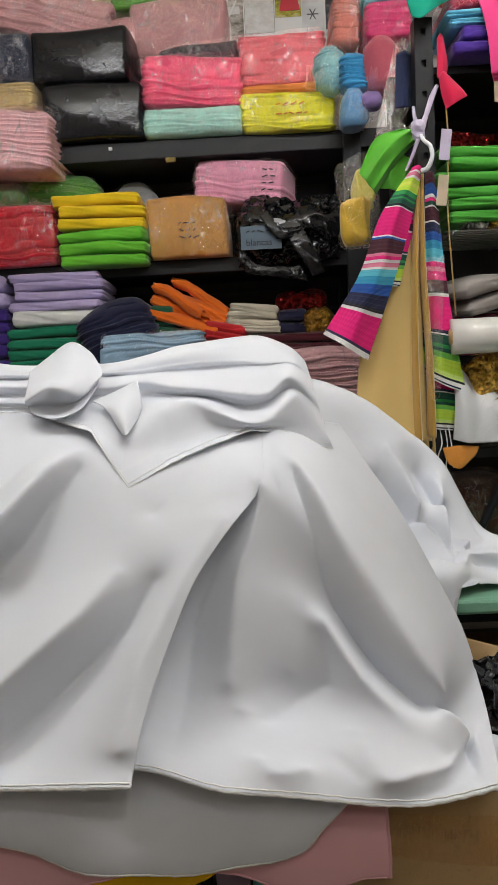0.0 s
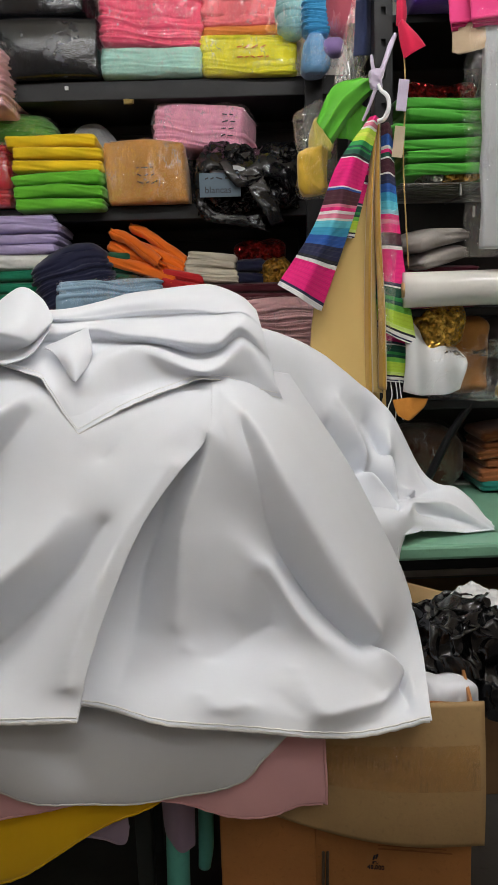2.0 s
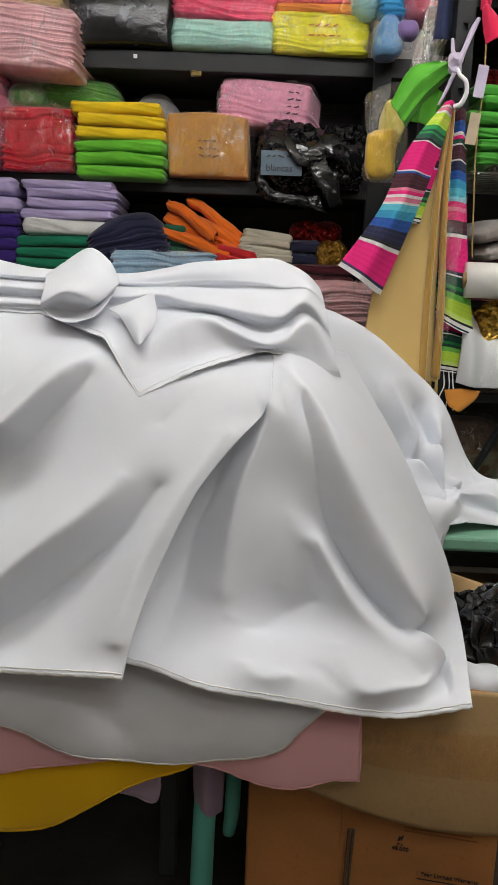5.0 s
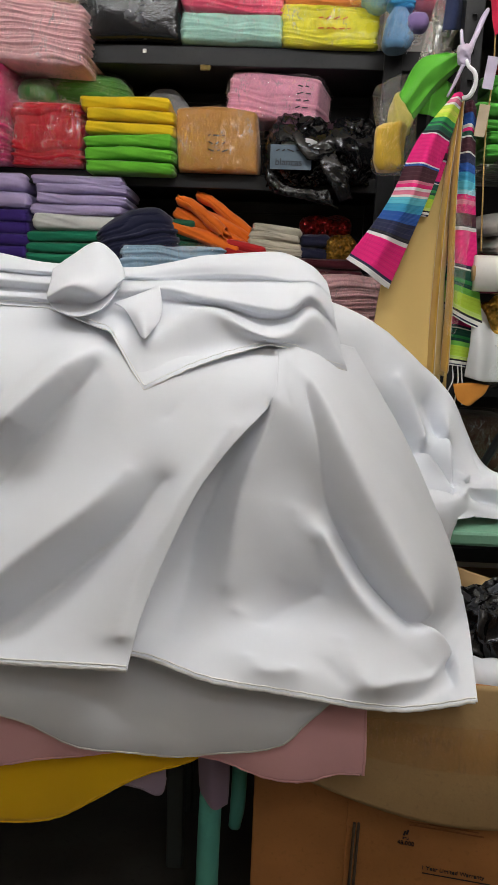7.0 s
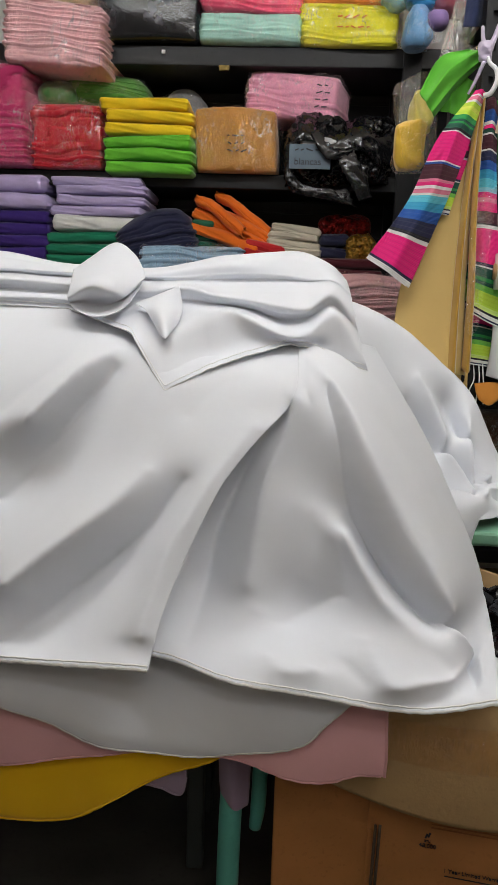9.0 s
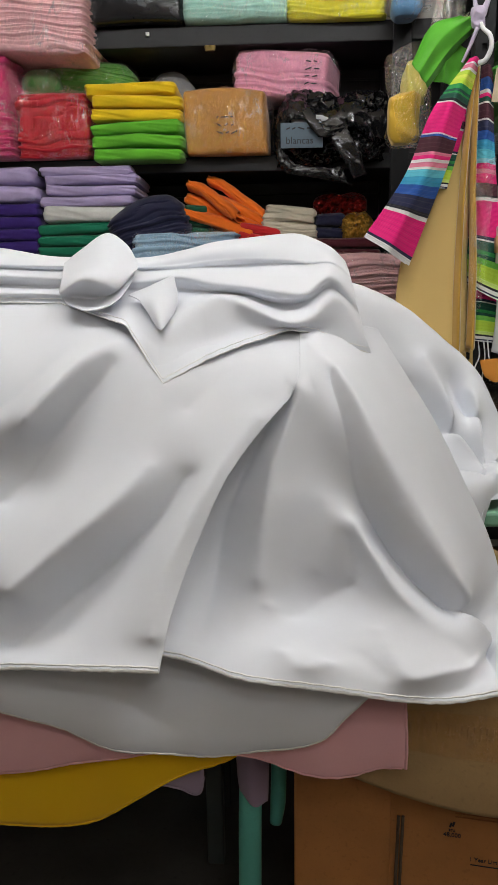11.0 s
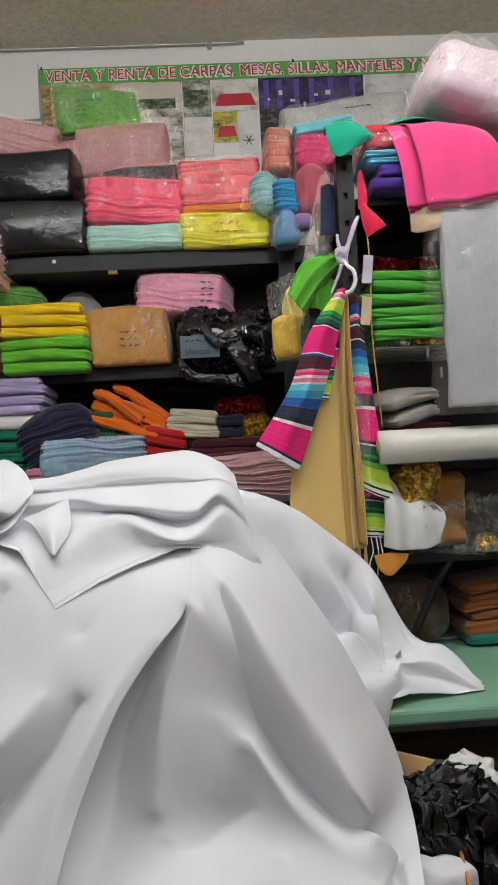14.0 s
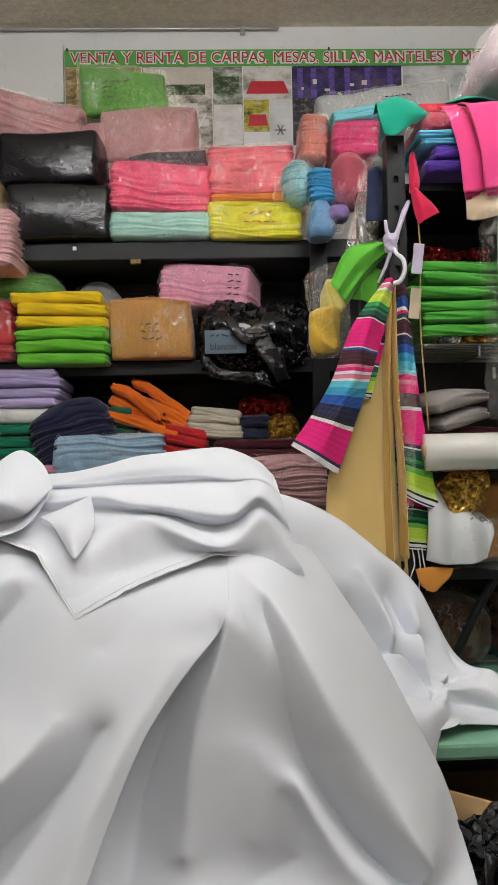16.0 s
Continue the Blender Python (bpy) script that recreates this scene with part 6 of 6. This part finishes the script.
rows = [[(0.437, 1.905, 1.50), (0.455, 1.885, 1.515), (0.485, 1.905, 1.53)], [(0.432, 1.90, 1.40), (0.455, 1.875, 1.40), (0.478, 1.90, 1.41)], [(0.432, 1.90, 1.27), (0.452, 1.88, 1.265), (0.472, 1.90, 1.27)], [(0.44, 1.905, 1.17), (0.452, 1.89, 1.165), (0.465, 1.905, 1.175)]]
g = patch(rows, 24, 60)
g[..., 1] += 0.006 * np.sin(g[..., 0] * 190 + g[..., 2] * 50)
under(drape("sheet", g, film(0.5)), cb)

# ---- cartons, bag and frame below the cloths ----
work = tagged(empty("work_table", -0.6, 1.45, 0), "dark work table hidden under hanging cloths", "table")
part("tabletop", box_bm(1.25, 0.36, 0.03, 0.004, (0, 0.0, 0.685)), DARK_LEG, work)
for x in (-0.55, 0.43):
    for y in (-0.05, 0.14):
        part("leg", box_bm(0.036, 0.036, 0.67, 0.004, (x, y, 0.335)), DARK_LEG, work)
LILACD = cloth((0.36, 0.27, 0.38), 0.8, 0.2, 0.08)
chair = tagged(empty("teal_chair", -0.07, 1.22, 0), "teal metal chair frame under the table with lilac cloth over it", "chair")
under(cord("leg", [(-0.075, 1.24, 0.50), (-0.078, 1.22, 0.40), (-0.082, 1.20, 0.25), (-0.085, 1.20, 0.0)], (0.02, 0.022, 0.022, 0.022), TEAL_P, None, n=20, sides=14), chair)
under(cord("leg", [(-0.025, 1.26, 0.50), (-0.028, 1.25, 0.36), (-0.03, 1.24, 0.27), (-0.035, 1.24, 0.22)], (0.014, 0.015, 0.015, 0.012), TEAL_P, None, n=20, sides=12), chair)
under(cord("rail", [(-0.16, 1.22, 0.44), (-0.1, 1.22, 0.44), (-0.02, 1.24, 0.44)], 0.018, TEAL_P, None, n=12, sides=12), chair)
lc = tagged(empty("lilac_cloth", -0.07, 1.18, 0.33), "lilac cloth hanging in two rounded tongues", "cloth")
for xa, xb, zb, dy in ((-0.105, -0.045, 0.305, 0.0), (-0.045, -0.005, 0.37, 0.03)):
    xm = (xa + xb) / 2
    rows = [[(xa, 1.19 + dy, 0.52), (xm, 1.165 + dy, 0.52), (xb, 1.19 + dy, 0.52)], [(xa, 1.185 + dy, 0.42), (xm, 1.16 + dy, 0.42), (xb, 1.185 + dy, 0.42)], [(xa + 0.005, 1.185 + dy, zb + 0.03), (xm, 1.165 + dy, zb + 0.012), (xb - 0.002, 1.185 + dy, zb + 0.012)], [(xa + 0.02, 1.185 + dy, zb + 0.012), (xm + 0.01, 1.175 + dy, zb), (xb - 0.006, 1.185 + dy, zb + 0.004)]]
    under(drape("tongue", patch(rows, 24, 40), LILACD), lc)


def open_box(name, label, m, sx, sy, sz, t, mat, inside=None):
    """A carton with four walls and a floor, open at the top."""
    e = tagged(empty(name, 0, 0, 0), label, "carton", "cartons")
    e.matrix_world = m
    for nm, bx in (("front_wall", (sx, t, sz, 0, -sy / 2 + t / 2, sz / 2)), ("back_wall", (sx, t, sz, 0, sy / 2 - t / 2, sz / 2)), ("side_wall", (t, sy - 2 * t, sz, -sx / 2 + t / 2, 0, sz / 2)), ("side_wall", (t, sy - 2 * t, sz, sx / 2 - t / 2, 0, sz / 2)), ("base", (sx - 2 * t, sy - 2 * t, t, 0, 0, t / 2))):
        part(nm, box_bm(bx[0], bx[1], bx[2], 0.0015, bx[3:]), mat, e)
    return e


left_box = tagged(empty("carton", 0.09, 1.305, 0), "tall orange-brown printed carton standing closed", "carton", "cartons")
part("body", box_bm(0.178, 0.30, 0.60, 0.004, (0, 0, 0.30)), CARTON_O, left_box)
STAIN = plain("water_stain", (0.30, 0.12, 0.04), 0.8)
rs = random.Random(4)
px = -0.07
pz = 0.445
while px < 0.07:
    L = rs.uniform(0.008, 0.018)
    dz = rs.uniform(-0.010, 0.006) if px < 0.02 else rs.uniform(-0.004, 0.012)
    ob = part("stain_line", box_bm(L * 1.3, 0.0012, 0.002, 0, m=Matrix.Rotation(-math.atan2(dz, L), 4, "Y")), STAIN, left_box)
    ob.location = (px + L / 2, -0.151, pz + dz / 2)
    px, pz = px + L, pz + dz
right_box = open_box("carton", "open heater carton with a taped flap folded down outside", pose(0.345, 1.335, 0, 0, 0, -10), 0.275, 0.42, 0.61, 0.006, CARTON_O)
lettering("printing", "48,000", 0.0112, INK, right_box, -0.044, -0.2115, 0.283)
lettering("printing", "BTU", 0.006, INK, right_box, -0.035, -0.2115, 0.294)
lettering("printing", "1 Year Limited Warranty", 0.0108, INK, right_box, 0.004, -0.2115, 0.240)
ob = part("printed_bar", box_bm(0.12, 0.001, 0.0018, 0, (0.064, -0.2112, 0.232)), INK, right_box)
ob = part("printed_bar", box_bm(0.13, 0.001, 0.0022, 0, (0.04, -0.2112, 0.324)), STAIN, right_box)
ob = part("printed_bar", box_bm(0.12, 0.001, 0.0018, 0, (0.035, -0.2112, 0.331)), STAIN, right_box)
for k in (0.0, 0.008):
    ob = part("flame_mark", box_bm(0.0035, 0.001, 0.010, 0.0004, (-0.032 + k * 0.6, -0.2112, 0.306 + k * 0.3), m=Matrix.Rotation(0.3, 4, "Y")), INK, right_box)
# flap folded down over the front, slightly bowed
fl = np.zeros((30, 50, 3))
uu, vv = np.meshgrid(np.linspace(0, 1, 50), np.linspace(0, 1, 30))
fl[..., 0] = -0.035 + 0.495 * uu
low = 0.462 - 0.105 * np.sin(np.clip(uu * 1.15, 0, 1) * np.pi / 2) ** 1.2
fl[..., 2] = 0.617 + (low - 0.617) * vv
fl[..., 1] = 1.135 - 0.035 * uu - 0.018 * np.sin(vv * 2.2) - 0.012 * np.sin(uu * np.pi) - 0.0 * uu
flap_ob = drape("flap", fl, CARTON, None, thick=0.004)
under(flap_ob, right_box)
TAPE = film(0.35, (0.97, 0.93, 0.86))
tp = fl[8:18, 3:49] + np.array([0, -0.0045, 0])
tp[..., 1] += 0.0006 * np.sin(tp[..., 0] * 300 + tp[..., 2] * 120)
under(drape("tape", tp, TAPE, None, thick=0.0004), right_box)
RIB = plain("torn_cardboard", (0.47, 0.31, 0.16), 0.9, var=0.2, scale=40)
for i in range(36):
    if i % 9 == 7:
        continue
    ob = part("corrugation", box_bm(0.0030, 0.0012, 0.030, 0.0004, (0, 0, 0)), RIB, None)
    k = int(3 + i)
    ob.location = (fl[12, k, 0], fl[12, k, 1] - 0.0024, fl[12, k, 2])
    under(ob, right_box)
crumple("rubbish_bag", "crumpled black plastic bag in the open carton", "plastic bag", BIN_BAG, 0.480, 1.31, 0.49, 0.160, 0.19, 0.205, 18, 0.024, 12, 0.05, ridges=1.1, n=(40, 36, 46))
crumple("white_bag", "white plastic bag beside the black one", "plastic bag", glossy((0.70, 0.70, 0.70), 0.4, 0.5, 30), 0.54, 1.36, 0.50, 0.10, 0.14, 0.19, 19, 0.02, 26, 0.04, ridges=0.5)
crumple("white_cloth", "white cloth end lying in the carton", "cloth", WHITE_CLOTH, 0.41, 1.20, 0.50, 0.13, 0.10, 0.115, 20, 0.014, 22, 0.04)
under_shelf = tagged(empty("brown_carton", 0.62, 1.8, 0), "brown carton standing under the green table", "carton", "cartons")
part("body", box_bm(0.4, 0.3, 0.5, 0.005, (0.05, 0.1, 0.25)), plain("dark_carton", (0.20, 0.11, 0.05), 0.8), under_shelf)
carton_back = [[(0.386, 1.500, 0.698), (0.453, 1.500, 0.677), (0.533, 1.500, 0.653)], [(0.386, 1.500, 0.660), (0.448, 1.490, 0.637), (0.510, 1.480, 0.619)], [(0.384, 1.500, 0.578), (0.444, 1.490, 0.555), (0.506, 1.480, 0.543)]]
under(drape("flap", patch(carton_back, 24, 16), CARTON, None, thick=0.004), right_box)
for k, dx in enumerate((0.0, 0.008)):
    ob = under(cord("carton_edge", [(0.186 + dx, 1.138, 0.317), (0.181 + dx, 1.138, 0.122), (0.171 + dx, 1.140, 0.01)], 0.0028, plain("raw_carton_edge", (0.10, 0.07, 0.045), 0.9) if k == 0 else bpy.data.materials["raw_carton_edge"], None, n=16, sides=6), right_box)
